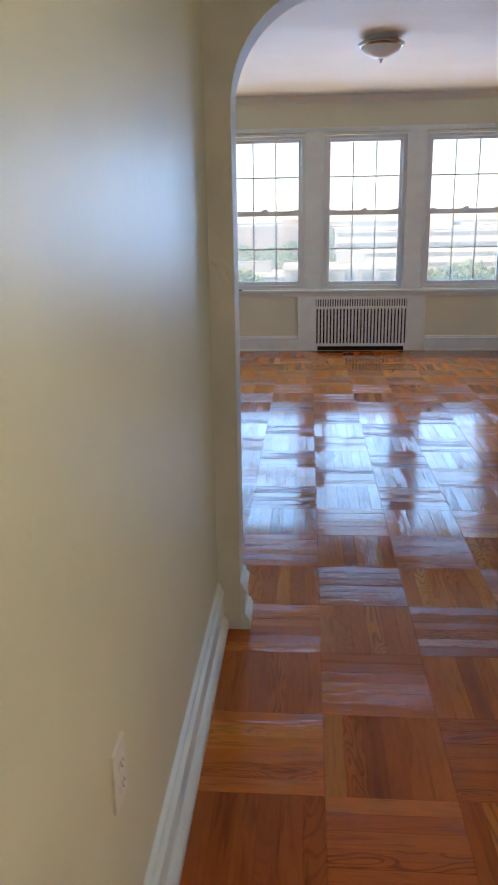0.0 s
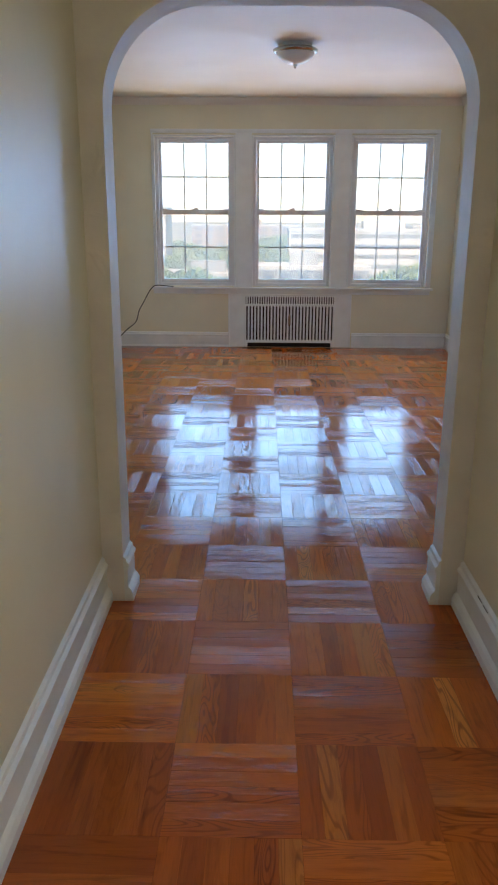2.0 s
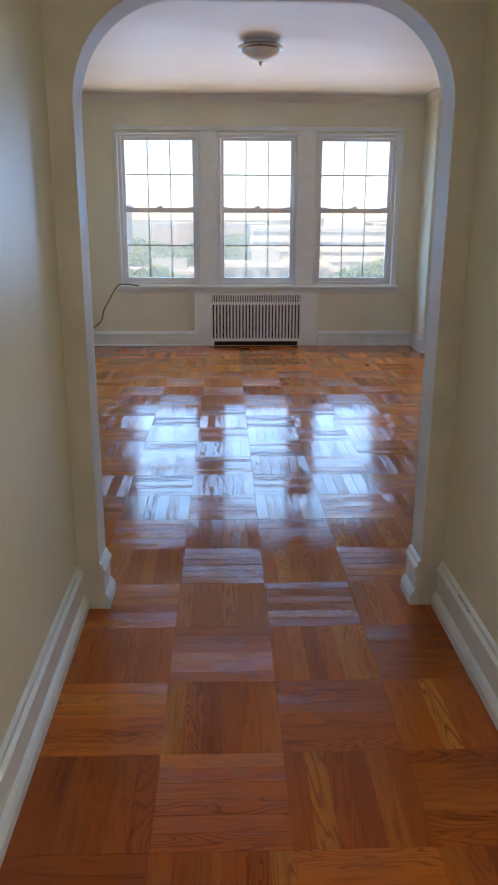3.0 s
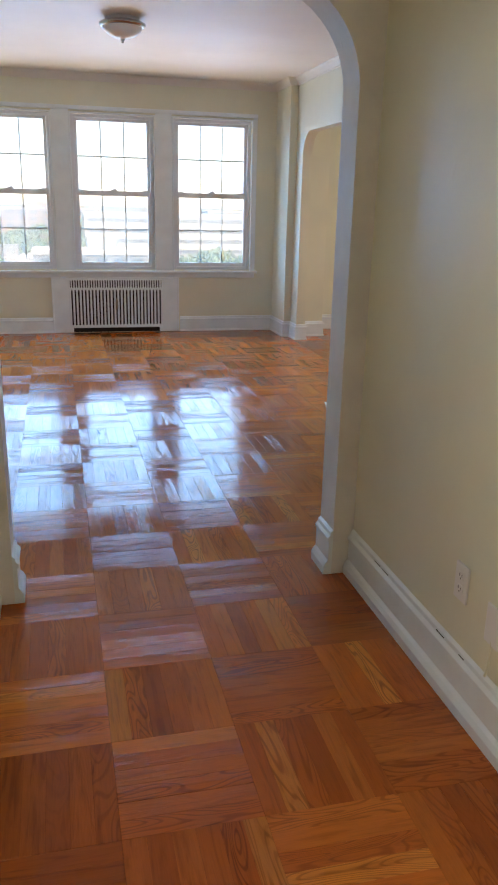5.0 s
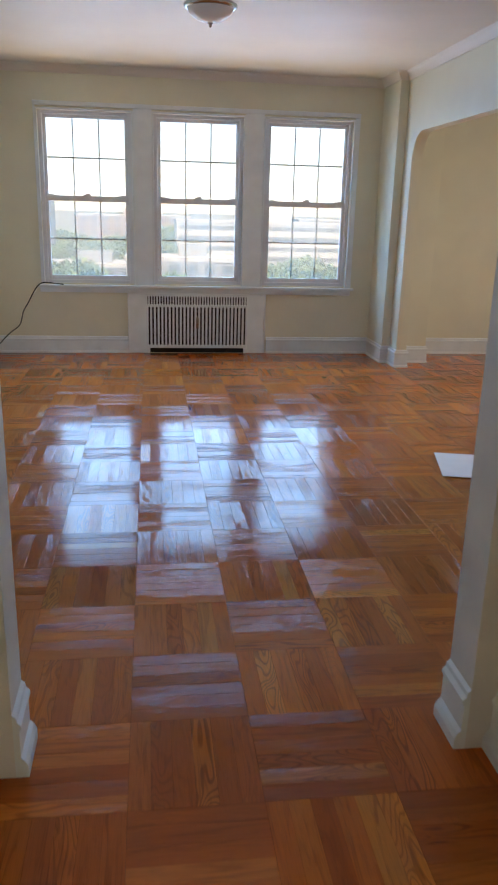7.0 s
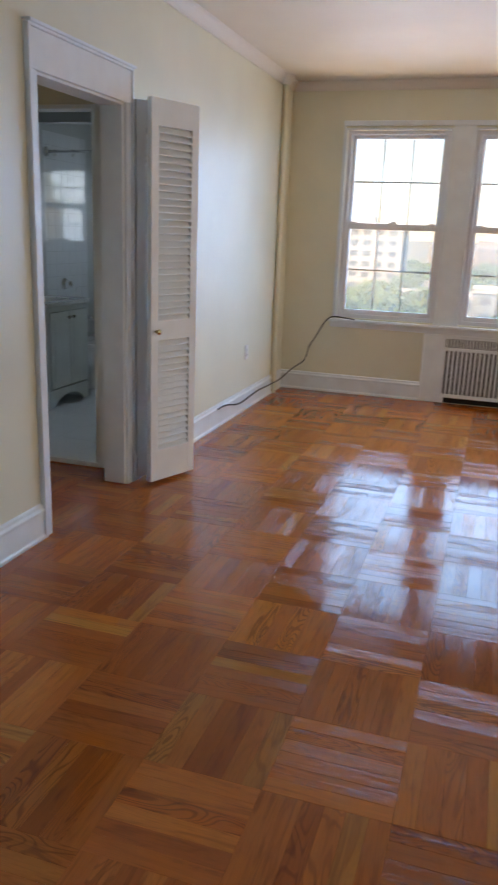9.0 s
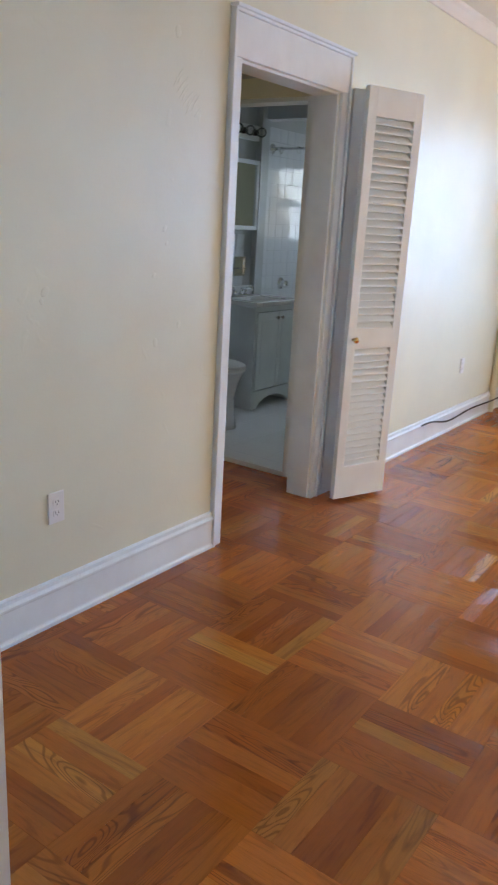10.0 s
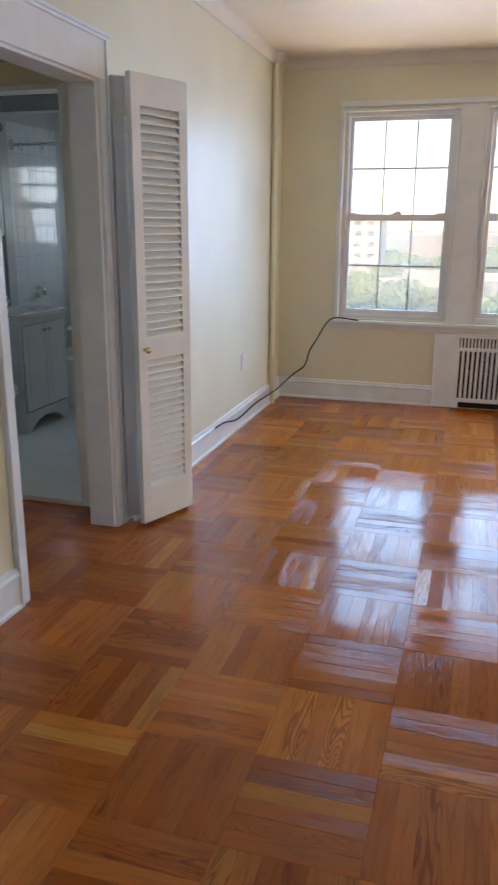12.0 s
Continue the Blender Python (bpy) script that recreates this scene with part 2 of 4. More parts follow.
PLANKS = wood("varnished_oak_strips", False, WOOD)
PALE_PLANK = wood("pale_varnished_oak_strip", True, GOLD)
# near-black for cracks, slots and sockets; also paints the shade behind the grille
DARK = mottled("dark_gap", [(0.3, (0.012, 0.008, 0.006)), (0.7, (0.03, 0.02, 0.015))], 20.0, 0.8)
UNDER = mottled("dark_joint", [(0.3, (0.03, 0.012, 0.006)), (0.7, (0.05, 0.02, 0.01))], 12.0, 0.6)
CHROME = metal("chrome", (0.85, 0.86, 0.88), 0.08)
NICKEL = metal("brushed_nickel", (0.55, 0.53, 0.50), 0.25)
BRASS = metal("brass", (0.78, 0.62, 0.34), 0.18)
GLASS = glass("window_glass")
BULB = glass("clear_bulb_glass", (0.95, 0.95, 0.95), 0.05)
FROST = painted("frosted_white_glass", (0.92, 0.91, 0.88), 0.25, 0.02, 4.0, 60.0)
PLASTIC = painted("white_plastic", (0.82, 0.81, 0.78), 0.3, 0.02, 10.0, 200.0, dirt=0.03)
PORCELAIN = painted("white_porcelain", (0.82, 0.83, 0.84), 0.08, 0.01, 3.0, 40.0, dirt=0.02)
TILE = painted("white_glazed_tile", (0.74, 0.77, 0.80), 0.06, 0.03, 9.0, 30.0, dirt=0.03)
GROUT = painted("grey_grout", (0.5, 0.5, 0.5), 0.8, 0.1, 30.0, 200.0)
GREYWALL = painted("grey_bathroom_paint", (0.50, 0.53, 0.54), 0.45, 0.12, 2.0, 90.0)
RUBBER = mottled("black_rubber", [(0.3, (0.012, 0.012, 0.012)), (0.7, (0.03, 0.03, 0.03))], 60.0, 0.5)
SHEETWHITE = painted("matt_white_sheet", (0.8, 0.8, 0.8), 0.7, 0.1, 6.0, 60.0)
m_, t_, b_ = material("mirror", 0.02, 1.0)
b_.inputs["Base Color"].default_value = (0.86, 0.88, 0.88, 1)
MIRROR = m_


# ---- helpers of this scene ----
def box(bm, x0, x1, y0, y1, z0, z1, bevel=0.0, mat=0):
    r = bmesh.ops.create_cube(bm, size=1, matrix=Matrix.Translation(((x0 + x1) / 2, (y0 + y1) / 2, (z0 + z1) / 2)) @ Matrix.Diagonal((abs(x1 - x0), abs(y1 - y0), abs(z1 - z0), 1)))
    faces = {f for v in r["verts"] for f in v.link_faces}
    for f in faces:
        f.material_index = mat
    if bevel:
        edges = {e for v in r["verts"] for e in v.link_edges}
        bmesh.ops.bevel(bm, geom=list(edges), offset=bevel, segments=2, profile=0.6, affect="EDGES")


def mesh_of(name, bm, *mats, smooth=False):
    bmesh.ops.recalc_face_normals(bm, faces=bm.faces[:])
    me = bpy.data.meshes.new(name)
    bm.to_mesh(me)
    bm.free()
    for m in mats:
        me.materials.append(m)
    if smooth:
        me.shade_smooth()
    return me


def part(name, bm, mat, parent, label="", smooth=False, at=None):
    mats = mat if isinstance(mat, tuple) else (mat,)
    ob = new(name, mesh_of(name, bm, *mats, smooth=smooth))
    ob.parent = parent
    if at is not None:
        ob.matrix_basis = at
    return tagged(ob, label)


def thing(name, m, label, category, group="", kind=""):
    ob = new(name)
    ob.empty_display_size = 0.05
    ob.matrix_basis = m
    return tagged(ob, label, category, group, kind)


def setting(name, bm, mat, label="", category="", smooth=False):
    mats = mat if isinstance(mat, tuple) else (mat,)
    return tagged(new(name, mesh_of(name, bm, *mats, smooth=smooth)), label, category, "", "structure")


def boxes(*rows, bevel=0.0):
    bm = bmesh.new()
    for r in rows:
        box(bm, *r, bevel=bevel)
    return bm


def prism(bm, outline, a, b, axis, mat=0, side_mat=0):
    """Extrudes an outline of (u, w) along an axis: x gives (a, u, w), y gives (u, a, w), z gives (u, w, a)."""
    put = {"x": lambda c, u, w: (c, u, w), "y": lambda c, u, w: (u, c, w), "z": lambda c, u, w: (u, w, c)}[axis]
    v0 = [bm.verts.new(put(a, u, w)) for u, w in outline]
    v1 = [bm.verts.new(put(b, u, w)) for u, w in outline]
    bm.faces.new(v0).material_index = mat
    bm.faces.new(v1[::-1]).material_index = mat
    n = len(outline)
    for i in range(n):
        j = (i + 1) % n
        bm.faces.new((v0[i], v1[i], v1[j], v0[j])).material_index = side_mat


def lathe(bm, rows, m=Matrix(), n=28, mat=0):
    """Turns rows of (radius, height) round the z axis."""
    rings = []
    for r, z in rows:
        if r < 1e-6:
            rings.append([bm.verts.new(m @ Vector((0, 0, z)))])
        else:
            rings.append([bm.verts.new(m @ Vector((r * math.cos(2 * math.pi * i / n), r * math.sin(2 * math.pi * i / n), z))) for i in range(n)])
    for a, b in zip(rings, rings[1:]):
        for i in range(n):
            j = (i + 1) % n
            q = [a[i % len(a)], a[j % len(a)], b[j % len(b)], b[i % len(b)]]
            q = [v for k, v in enumerate(q) if v not in q[:k]]
            if len(q) > 2:
                bm.faces.new(q).material_index = mat


def rod(bm, p, q, r, n=14):
    d = Vector(q) - Vector(p)
    m = Matrix.Translation((Vector(p) + Vector(q)) / 2) @ d.to_track_quat("Z", "Y").to_matrix().to_4x4()
    bmesh.ops.create_cone(bm, segments=n, radius1=r, radius2=r, depth=d.length, cap_ends=True, matrix=m)


BASE = ((0, 0), (0.034, 0), (0.034, 0.03), (0.026, 0.045), (0.016, 0.055), (0.016, 0.125), (0.022, 0.132), (0.022, 0.142), (0.012, 0.152), (0.010, 0.164), (0, 0.172))
BASE_TALL = tuple((o, z * 1.1) for o, z in BASE)
BASE = ((0, 0), (0.024, 0), (0.024, 0.014), (0.018, 0.020), (0.016, 0.026), (0.016, 0.128), (0.022, 0.134), (0.022, 0.143), (0.013, 0.152), (0.011, 0.166), (0, 0.172))


def run(bm, profile, p, q, out, mitre0=0.0, mitre1=0.0):
    """A moulding along the floor line p to q; out is the side it stands out to. A mitre moves its end by that much per unit of depth."""
    p, q, out = Vector((*p, 0)), Vector((*q, 0)), Vector((*out, 0))
    along = (q - p).normalized()
    a = [bm.verts.new(p + out * o + along * (o * mitre0) + Vector((0, 0, z))) for o, z in profile]
    b = [bm.verts.new(q + out * o + along * (o * mitre1) + Vector((0, 0, z))) for o, z in profile]
    n = len(profile)
    bm.faces.new(a), bm.faces.new(b[::-1])
    for i in range(n):
        j = (i + 1) % n
        bm.faces.new((a[i], b[i], b[j], a[j]))


def moulding(name, segments, profile, mat=None, label="", category="baseboard"):
    bm = bmesh.new()
    for s in segments:
        run(bm, profile, *s)
    return setting(name, bm, mat or TRIM, label, category)


# ---- plan ----
XL, XR = -1.477, 2.45          # living room side walls
YF, YB = 0.302, 6.355          # its arch wall's room side and its window wall
YA = 0.145                    # the arch wall's hall side
HL, HR, HB = -0.374, 1.014, -6.5  # hall
TOP = 2.69
CX0, CX1, CY = 2.37, 2.83, 5.835  # pipe chase in the corner
WINS = ((-0.968, -0.094), (0.118, 0.992), (1.206, 2.083))
WZ0, WZ1 = 0.70, 2.30


# floor base under the parquet
setting("floor", boxes((-3.4, 5.6, HB - 0.2, YB + 0.3, -0.20, -0.012)), UNDER, "dark red-brown varnished oak block parquet floor", "floor")
floor = bpy.data.objects["floor"]
setting("ceiling", boxes((-3.4, 5.6, YF - 0.1, YB + 0.3, TOP, TOP + 0.2)), CEILING, "smooth off-white painted living room ceiling", "ceiling")
setting("ceiling_hall", boxes((HL - 0.1, HR + 0.1, HB - 0.1, YF - 0.1, 2.45, 2.65)), CEILING, "off-white painted hall ceiling", "ceiling")

# window wall, with openings
rows = [(-3.5, WINS[0][0], YB, YB + 0.28, 0, TOP)]
for (a0, a1), nxt in zip(WINS, [WINS[1][0], WINS[2][0], 4.45]):
    rows += [(a0, a1, YB, YB + 0.28, 0, WZ0), (a0, a1, YB, YB + 0.28, WZ1, TOP), (a1, nxt, YB, YB + 0.28, 0, TOP)]
rows += [(4.45, 5.35, YB, YB + 0.28, 0, WZ0), (4.45, 5.35, YB, YB + 0.28, WZ1, TOP), (5.35, 5.6, YB, YB + 0.28, 0, TOP)]
# the bathroom window is cut from the first piece
rows = [r for r in rows if r[0] != -3.5] + [(-3.5, -2.95, YB, YB + 0.28, 0, TOP), (-2.95, -2.3, YB, YB + 0.28, 0, 1.2), (-2.95, -2.3, YB, YB + 0.28, 2.0, TOP), (-2.3, WINS[0][0], YB, YB + 0.28, 0, TOP)]
setting("wall_north", boxes(*rows), CREAM, "cream painted plaster wall with a bank of three windows", "wall")

# side wall with the bathroom passage
DY0, DY1, DZ = 2.345, 3.145, 2.032
setting("wall_west", boxes((XL - 0.13, XL, YF, DY0, 0, TOP), (XL - 0.13, XL, DY1, YB, 0, TOP), (XL - 0.13, XL, DY0, DY1, DZ, TOP)), CREAM, "cream satin-painted plaster wall with small dents", "wall")

# arch wall between hall and room
def arch_outline(a0, a1, top, r, lo, hi, ceiling, n=40):
    """A wall outline with one round-cornered opening from a0 to a1."""
    pts = [(lo, 0), (a0, 0)]
    pts += [(a0 + r - r * math.cos(math.pi / 2 * i / n), top - r + r * math.sin(math.pi / 2 * i / n)) for i in range(n + 1)]
    pts += [(a1 - r + r * math.sin(math.pi / 2 * i / n), top - r + r * math.cos(math.pi / 2 * i / n)) for i in range(n + 1)]
    return pts + [(a1, 0), (hi, 0), (hi, ceiling), (lo, ceiling)]


AX0, AX1, AZ = -0.293, 0.93, 2.12
bm = bmesh.new()
prism(bm, arch_outline(AX0, AX1, AZ, 0.33, XL, XR, TOP), YA, YF, "y")
for f in bm.faces:
    c = f.calc_center_median()
    if abs(f.normal.y) < 0.5 and AX0 - 0.01 < c.x < AX1 + 0.01 and 0 < c.z < AZ + 0.01:
        f.material_index = 1
ARCHWHITE = painted("rough_white_arch_paint", (0.78, 0.765, 0.73), 0.6, 0.5, 5.0, 70.0, spec=0.35, dirt=0.1, lumps=0.3)
setting("wall_south", bm, (CREAM, ARCHWHITE), "cream plaster wall with a round-cornered white archway", "wall")

# right wall with the arch to the next room
bm = bmesh.new()
prism(bm, arch_outline(2.4, 5.60, 2.15, 0.24, YF, 5.834, TOP), XR, XR + 0.10, "x")
setting("wall_east", bm, CREAM, "cream plaster wall with a wide round-cornered opening", "wall")
setting("wall_chase", boxes((CX0, CX1, CY, YB, 0, TOP)), CREAM, "cream plaster pipe chase in the corner", "wall")
EWINS = ((2.1, 3.1), (3.3, 4.3), (4.5, 5.5))
setting("wall_next_room", boxes((5.5, 5.78, 1.5, YB, 0, WZ0), (5.5, 5.78, 1.5, YB, WZ1, TOP), (5.5, 5.78, 1.5, 2.1, WZ0, WZ1), (5.5, 5.78, 3.1, 3.3, WZ0, WZ1), (5.5, 5.78, 4.3, 4.5, WZ0, WZ1), (5.5, 5.78, 5.5, YB, WZ0, WZ1), (XR, 5.78, 1.4, 1.5, 0, TOP)), CREAM, "plain cream plaster walls of the next room", "wall")
setting("wall_hall_west", boxes((HL - 0.12, HL, -1.80, YA, 0, 2.46)), CREAM, "cream satin-painted plaster hall wall", "wall")
# out of view; its opening is added for the hall's fill lamp
setting("wall_hall_added_opening", boxes((HL - 0.28, HL, -1.90, -1.80, 0, 2.46), (HL - 0.28, HL, HB, -2.8, 0, 2.46), (HL - 0.28, HL, -2.8, -1.90, 0, WZ0), (HL - 0.28, HL, -2.8, -1.90, WZ1, 2.46)), CREAM, "cream satin-painted plaster hall wall", "wall")
setting("wall_hall_east", boxes((HR, HR + 0.12, HB, YA, 0, 2.46)), CREAM, "cream satin-painted plaster hall wall", "wall")
setting("wall_hall_end", boxes((HL - 0.28, HR + 0.12, HB - 0.12, HB, 0, 2.46)), CREAM, "plain cream plaster wall at the hall's end", "wall")

# baseboards
W, E_, N, S_ = (-1, 0), (1, 0), (0, 1), (0, -1)
moulding("baseboard", [((XL, YF), (XL, DY0 - 0.065), E_), ((XL, DY1 + 0.065), (XL, YB), E_)], BASE, label="white moulded baseboard along the side wall")
moulding("baseboard", [((XL, YB), (-0.13, YB), S_), ((1.27, YB), (CX0, YB), S_)], BASE, label="white moulded baseboard under the windows")
moulding("baseboard", [((CX0, YB), (CX0, CY), W, 0, 1), ((CX0, CY), (XR, CY), S_, -1, 0), ((XR + 0.10, CY), (CX1, CY), S_, 0, 1), ((CX1, CY), (CX1, YB), E_, -1, 0), ((CX1, YB), (5.5, YB), S_)], BASE, label="white moulded baseboard round the corner chase")
moulding("baseboard", [((XR, CY), (XR, 5.60), W, 0, 1), ((XR, 5.60), (XR + 0.10, 5.60), S_, -1, 1), ((XR + 0.10, 5.60), (XR + 0.10, CY), E_, -1, 0)], BASE, label="white moulded plinth round the wall end of the wide opening")
moulding("baseboard", [((HL, HB), (HL, YA), E_)], BASE_TALL, label="white moulded hall baseboard")
moulding("baseboard", [((HR, HB), (HR, YA), W)], BASE_TALL, label="white moulded hall baseboard, paint cracked along its top")
moulding("baseboard", [((AX0, YA), (AX0, YF), E_)], BASE_TALL, label="white moulded plinth inside the archway")
moulding("baseboard", [((AX1, YA), (AX1, YF), W)], BASE_TALL, label="white moulded plinth inside the archway")
moulding("baseboard", [((XL, YF), (AX0, YF), N), ((AX1, YF), (XR, YF), N)], BASE, label="white moulded baseboard beside the archway")
moulding("baseboard", [((XR, YF), (XR, 2.4), W)], BASE, label="white moulded baseboard")
CROWN = ((0, TOP - 0.075), (0.012, TOP - 0.075), (0.016, TOP - 0.06), (0.035, TOP - 0.03), (0.05, TOP - 0.015), (0.055, TOP), (0, TOP))
moulding("crown_moulding", [((XL, YF), (XL, YB), E_, 1, -1), ((XL, YB), (CX0, YB), S_, 1, -1), ((CX0, YB), (CX0, CY), W, 1, 1), ((CX0, CY), (XR, CY), S_, -1, -1), ((XR, CY), (XR, YF), W, 1, -1)], CROWN, CEILING, "slim white cove moulding under the ceiling", "moulding")

# door casing of the passage
cas = thing("door_casing", Matrix(), "white painted door casing with a wide head board", "door casing", kind="structure")
for y0, y1, n in ((DY0 - 0.065, DY0, 0), (DY1, DY1 + 0.065, 0)):
    bm = boxes((XL, XL + 0.018, y0, y1, 0, DZ), bevel=0.003)
    edge = y0 if y0 < DY0 - 0.01 else y1 - 0.016
    box(bm, XL, XL + 0.028, edge, edge + 0.016, 0, DZ + 0.17, 0.004)
    part("side_casing", bm, TRIM, cas)
bm = boxes((XL, XL + 0.02, DY0 - 0.049, DY1 + 0.049, DZ, DZ + 0.155), bevel=0.003)
part("head_casing", bm, TRIM, cas)
part("cap_moulding", boxes((XL, XL + 0.03, DY0 - 0.065, DY1 + 0.065, DZ + 0.155, DZ + 0.178), (XL, XL + 0.042, DY0 - 0.07, DY1 + 0.07, DZ + 0.166, DZ + 0.180), bevel=0.004), TRIM, cas)
part("jamb", boxes((XL - 0.13, XL - 0.001, DY1 - 0.015, DY1 + 0.0005, 0.004, DZ), bevel=0.0015), TRIM, cas)
part("jamb", boxes((XL - 0.13, XL - 0.001, DY0 - 0.0005, DY0 + 0.012, 0.004, DZ), bevel=0.003), TRIM, cas)
part("head_jamb", boxes((XL - 0.13, XL - 0.001, DY0 + 0.012, DY1 - 0.015, DZ - 0.012, DZ + 0.0005), bevel=0.002), TRIM, cas)

# passage behind the opening
PX = XL - 0.13
setting("wall_passage", boxes((-2.75, PX, 2.08, 2.2, 0, 2.4), (-2.75, -2.63, 2.2, 3.36, 0, 2.4)), CREAM, "plain cream plaster walls of a small passage", "wall")
setting("ceiling_passage", boxes((-2.75, PX, 2.08, 3.36, 2.4, 2.5)), CREAM, "cream painted ceiling of a small passage", "ceiling")
# bathroom shell: door wall, fixture wall, ceiling, floor
BX0, BX1, BY0, BY1 = -3.25, PX, 3.48, YB
BDX0, BDX1 = -2.48, -1.765
setting("wall_bath_door", boxes((-3.3, BDX0, 3.36, BY0, 0, 2.42), (BDX1, BX1, 3.36, BY0, 0, 2.42), (BDX0, BDX1, 3.36, BY0, 2.06, 2.42)), GREYWALL, "grey painted wall round the bathroom doorway", "wall")
setting("wall_bath_west", boxes((BX0 - 0.12, BX0, 3.36, YB, 0, 2.5)), GREYWALL, "grey painted bathroom wall above white tile", "wall")
setting("wall_bath_header", boxes((BX0, BX1, 5.04, 5.16, 2.2, 2.45)), GREYWALL, "grey painted header above the tub alcove", "wall")
setting("ceiling_bath", boxes((BX0 - 0.1, BX1, 3.36, YB, 2.45, 2.55)), CEILING, "pale painted bathroom ceiling", "ceiling")
bath_floor = setting("floor_bath", boxes((BX0, BX1, 3.37, YB, -0.01, 0.02)), GROUT, "white bathroom floor", "floor")
part("threshold", boxes((BDX0, BDX1, 3.345, 3.485, 0.0, 0.032), bevel=0.006), PORCELAIN, bath_floor, "white marble threshold")
bdc = thing("door_casing", Matrix(), "cream-white door casing of the bathroom doorway", "door casing", kind="structure")
part("jamb", boxes((BDX1 - 0.02, BDX1 + 0.0005, 3.36, 3.48, 0.033, 2.06), (BDX1 - 0.035, BDX1 - 0.02, 3.40, 3.45, 0.033, 2.06), bevel=0.003), TRIM, bdc)
part("jamb", boxes((BDX0 - 0.0005, BDX0 + 0.02, 3.36, 3.48, 0.033, 2.06), bevel=0.003), TRIM, bdc)
part("head_jamb", boxes((BDX0 + 0.02, BDX1 - 0.02, 3.36, 3.48, 2.04, 2.0605), bevel=0.003), TRIM, bdc)
part("side_casing", boxes((BDX1, BDX1 + 0.07, 3.342, 3.36, 0.004, 2.06), bevel=0.004), TRIM, bdc)
part("head_casing", boxes((BDX0, BDX1 + 0.07, 3.342, 3.36, 2.06, 2.16), bevel=0.004), CREAM, bdc)


# ---- windows ----
def window(name, x0, x1, z0, z1, label, rows=2, cols=3, spot=None):
    """A double-hung window that fills its opening: frame, two sashes with their panes and bars, catches."""
    win = thing(name, spot or pose((x0 + x1) / 2, YB, z0), label, "window", "windows over the radiator", "structure")
    w, h = x1 - x0, z1 - z0
    X = w / 2
    fr = boxes((-X, -X + 0.035, 0.03, 0.14, 0, h), (X - 0.035, X, 0.03, 0.14, 0, h), (-X + 0.035, X - 0.035, 0.03, 0.14, h - 0.03, h), (-X + 0.035, X - 0.035, 0.03, 0.14, 0, 0.035), bevel=0.004)
    part("window_frame", fr, VINYL, win)
    mid = h * 0.506
    for lower, za, zb, y in ((True, 0.035, mid + 0.025, 0.045), (False, mid - 0.02, h - 0.03, 0.08)):
        sa = boxes((-X + 0.036, -X + 0.066, y, y + 0.03, za, zb), (X - 0.066, X - 0.036, y, y + 0.03, za, zb), (-X + 0.066, X - 0.066, y, y + 0.03, za, za + (0.04 if lower else 0.045)), (-X + 0.066, X - 0.066, y, y + 0.03, zb - (0.05 if lower else 0.03), zb), bevel=0.004)
        sash = part("sash", sa, VINYL, win)
        g0, g1 = za + 0.042, zb - (0.05 if lower else 0.03)
        px0, px1 = -X + 0.066, X - 0.066
        pane = part("pane", boxes((px0 - 0.004, px1 + 0.004, y + 0.013, y + 0.017, g0 - 0.004, g1 + 0.004)), GLASS, sash)
        pane.visible_shadow = False
        for k in range(1, cols):
            u = px0 + (px1 - px0) * k / cols
            part("glazing_bar", boxes((u - 0.0055, u + 0.0055, y + 0.018, y + 0.0225, g0, g1)), VINYL, sash)
        for k in range(1, rows):
            u = g0 + (g1 - g0) * k / rows
            part("glazing_bar", boxes((px0, px1, y + 0.0178, y + 0.023, u - 0.0065, u + 0.0065)), VINYL, sash)
        if lower:
            for u in (-X * 0.78, X * 0.78):
                part("tilt_latch", boxes((u - 0.03, u + 0.03, y + 0.002, y + 0.02, zb, zb + 0.012), bevel=0.004), VINYL, sash)
            bm = boxes((-0.035, 0.035, y, y + 0.025, zb, zb + 0.014), bevel=0.005)
            box(bm, -0.01, 0.03, y - 0.008, y + 0.008, zb + 0.012, zb + 0.024, 0.004)
            part("sash_lock", bm, VINYL, sash)
    return win


for i, (a0, a1) in enumerate(WINS):
    window("window_%d" % (i + 1), a0, a1, WZ0, WZ1, "white double-hung sash window with thin grilles")
window("window_4", 4.45, 5.35, WZ0, WZ1, "white double-hung sash window of the next room")
for i, (a0, a1) in enumerate(EWINS):
    window("window_%d" % (7 + i), a0, a1, WZ0, WZ1, "white double-hung sash window of the next room", spot=pose(5.5, (a0 + a1) / 2, WZ0, 0, 0, -90))
# unseen window, added round the hall's fill lamp
window("window_10", -0.45, 0.45, WZ0, WZ1, "unseen white sash window added to light the hall", spot=pose(HL, -2.35, WZ0, 0, 0, 90))
window("window_5", -2.95, -2.3, 1.2, 2.0, "small white double-hung bathroom window", 2, 2)

# casing round the bank of windows, with panels between them
wc = thing("window_casing", Matrix(), "white painted casing joining three windows, with flat mullion panels", "window casing", kind="structure")
F = YB - 0.018
def frame_trim(bm, x0, x1, z0, z1, w, y0, y1):
    box(bm, x0 - w, x0, y0, y1, z0, z1 + w, 0.003)
    box(bm, x1, x1 + w, y0, y1, z0, z1 + w, 0.003)
    box(bm, x0, x1, y0, y1, z1, z1 + w, 0.003)


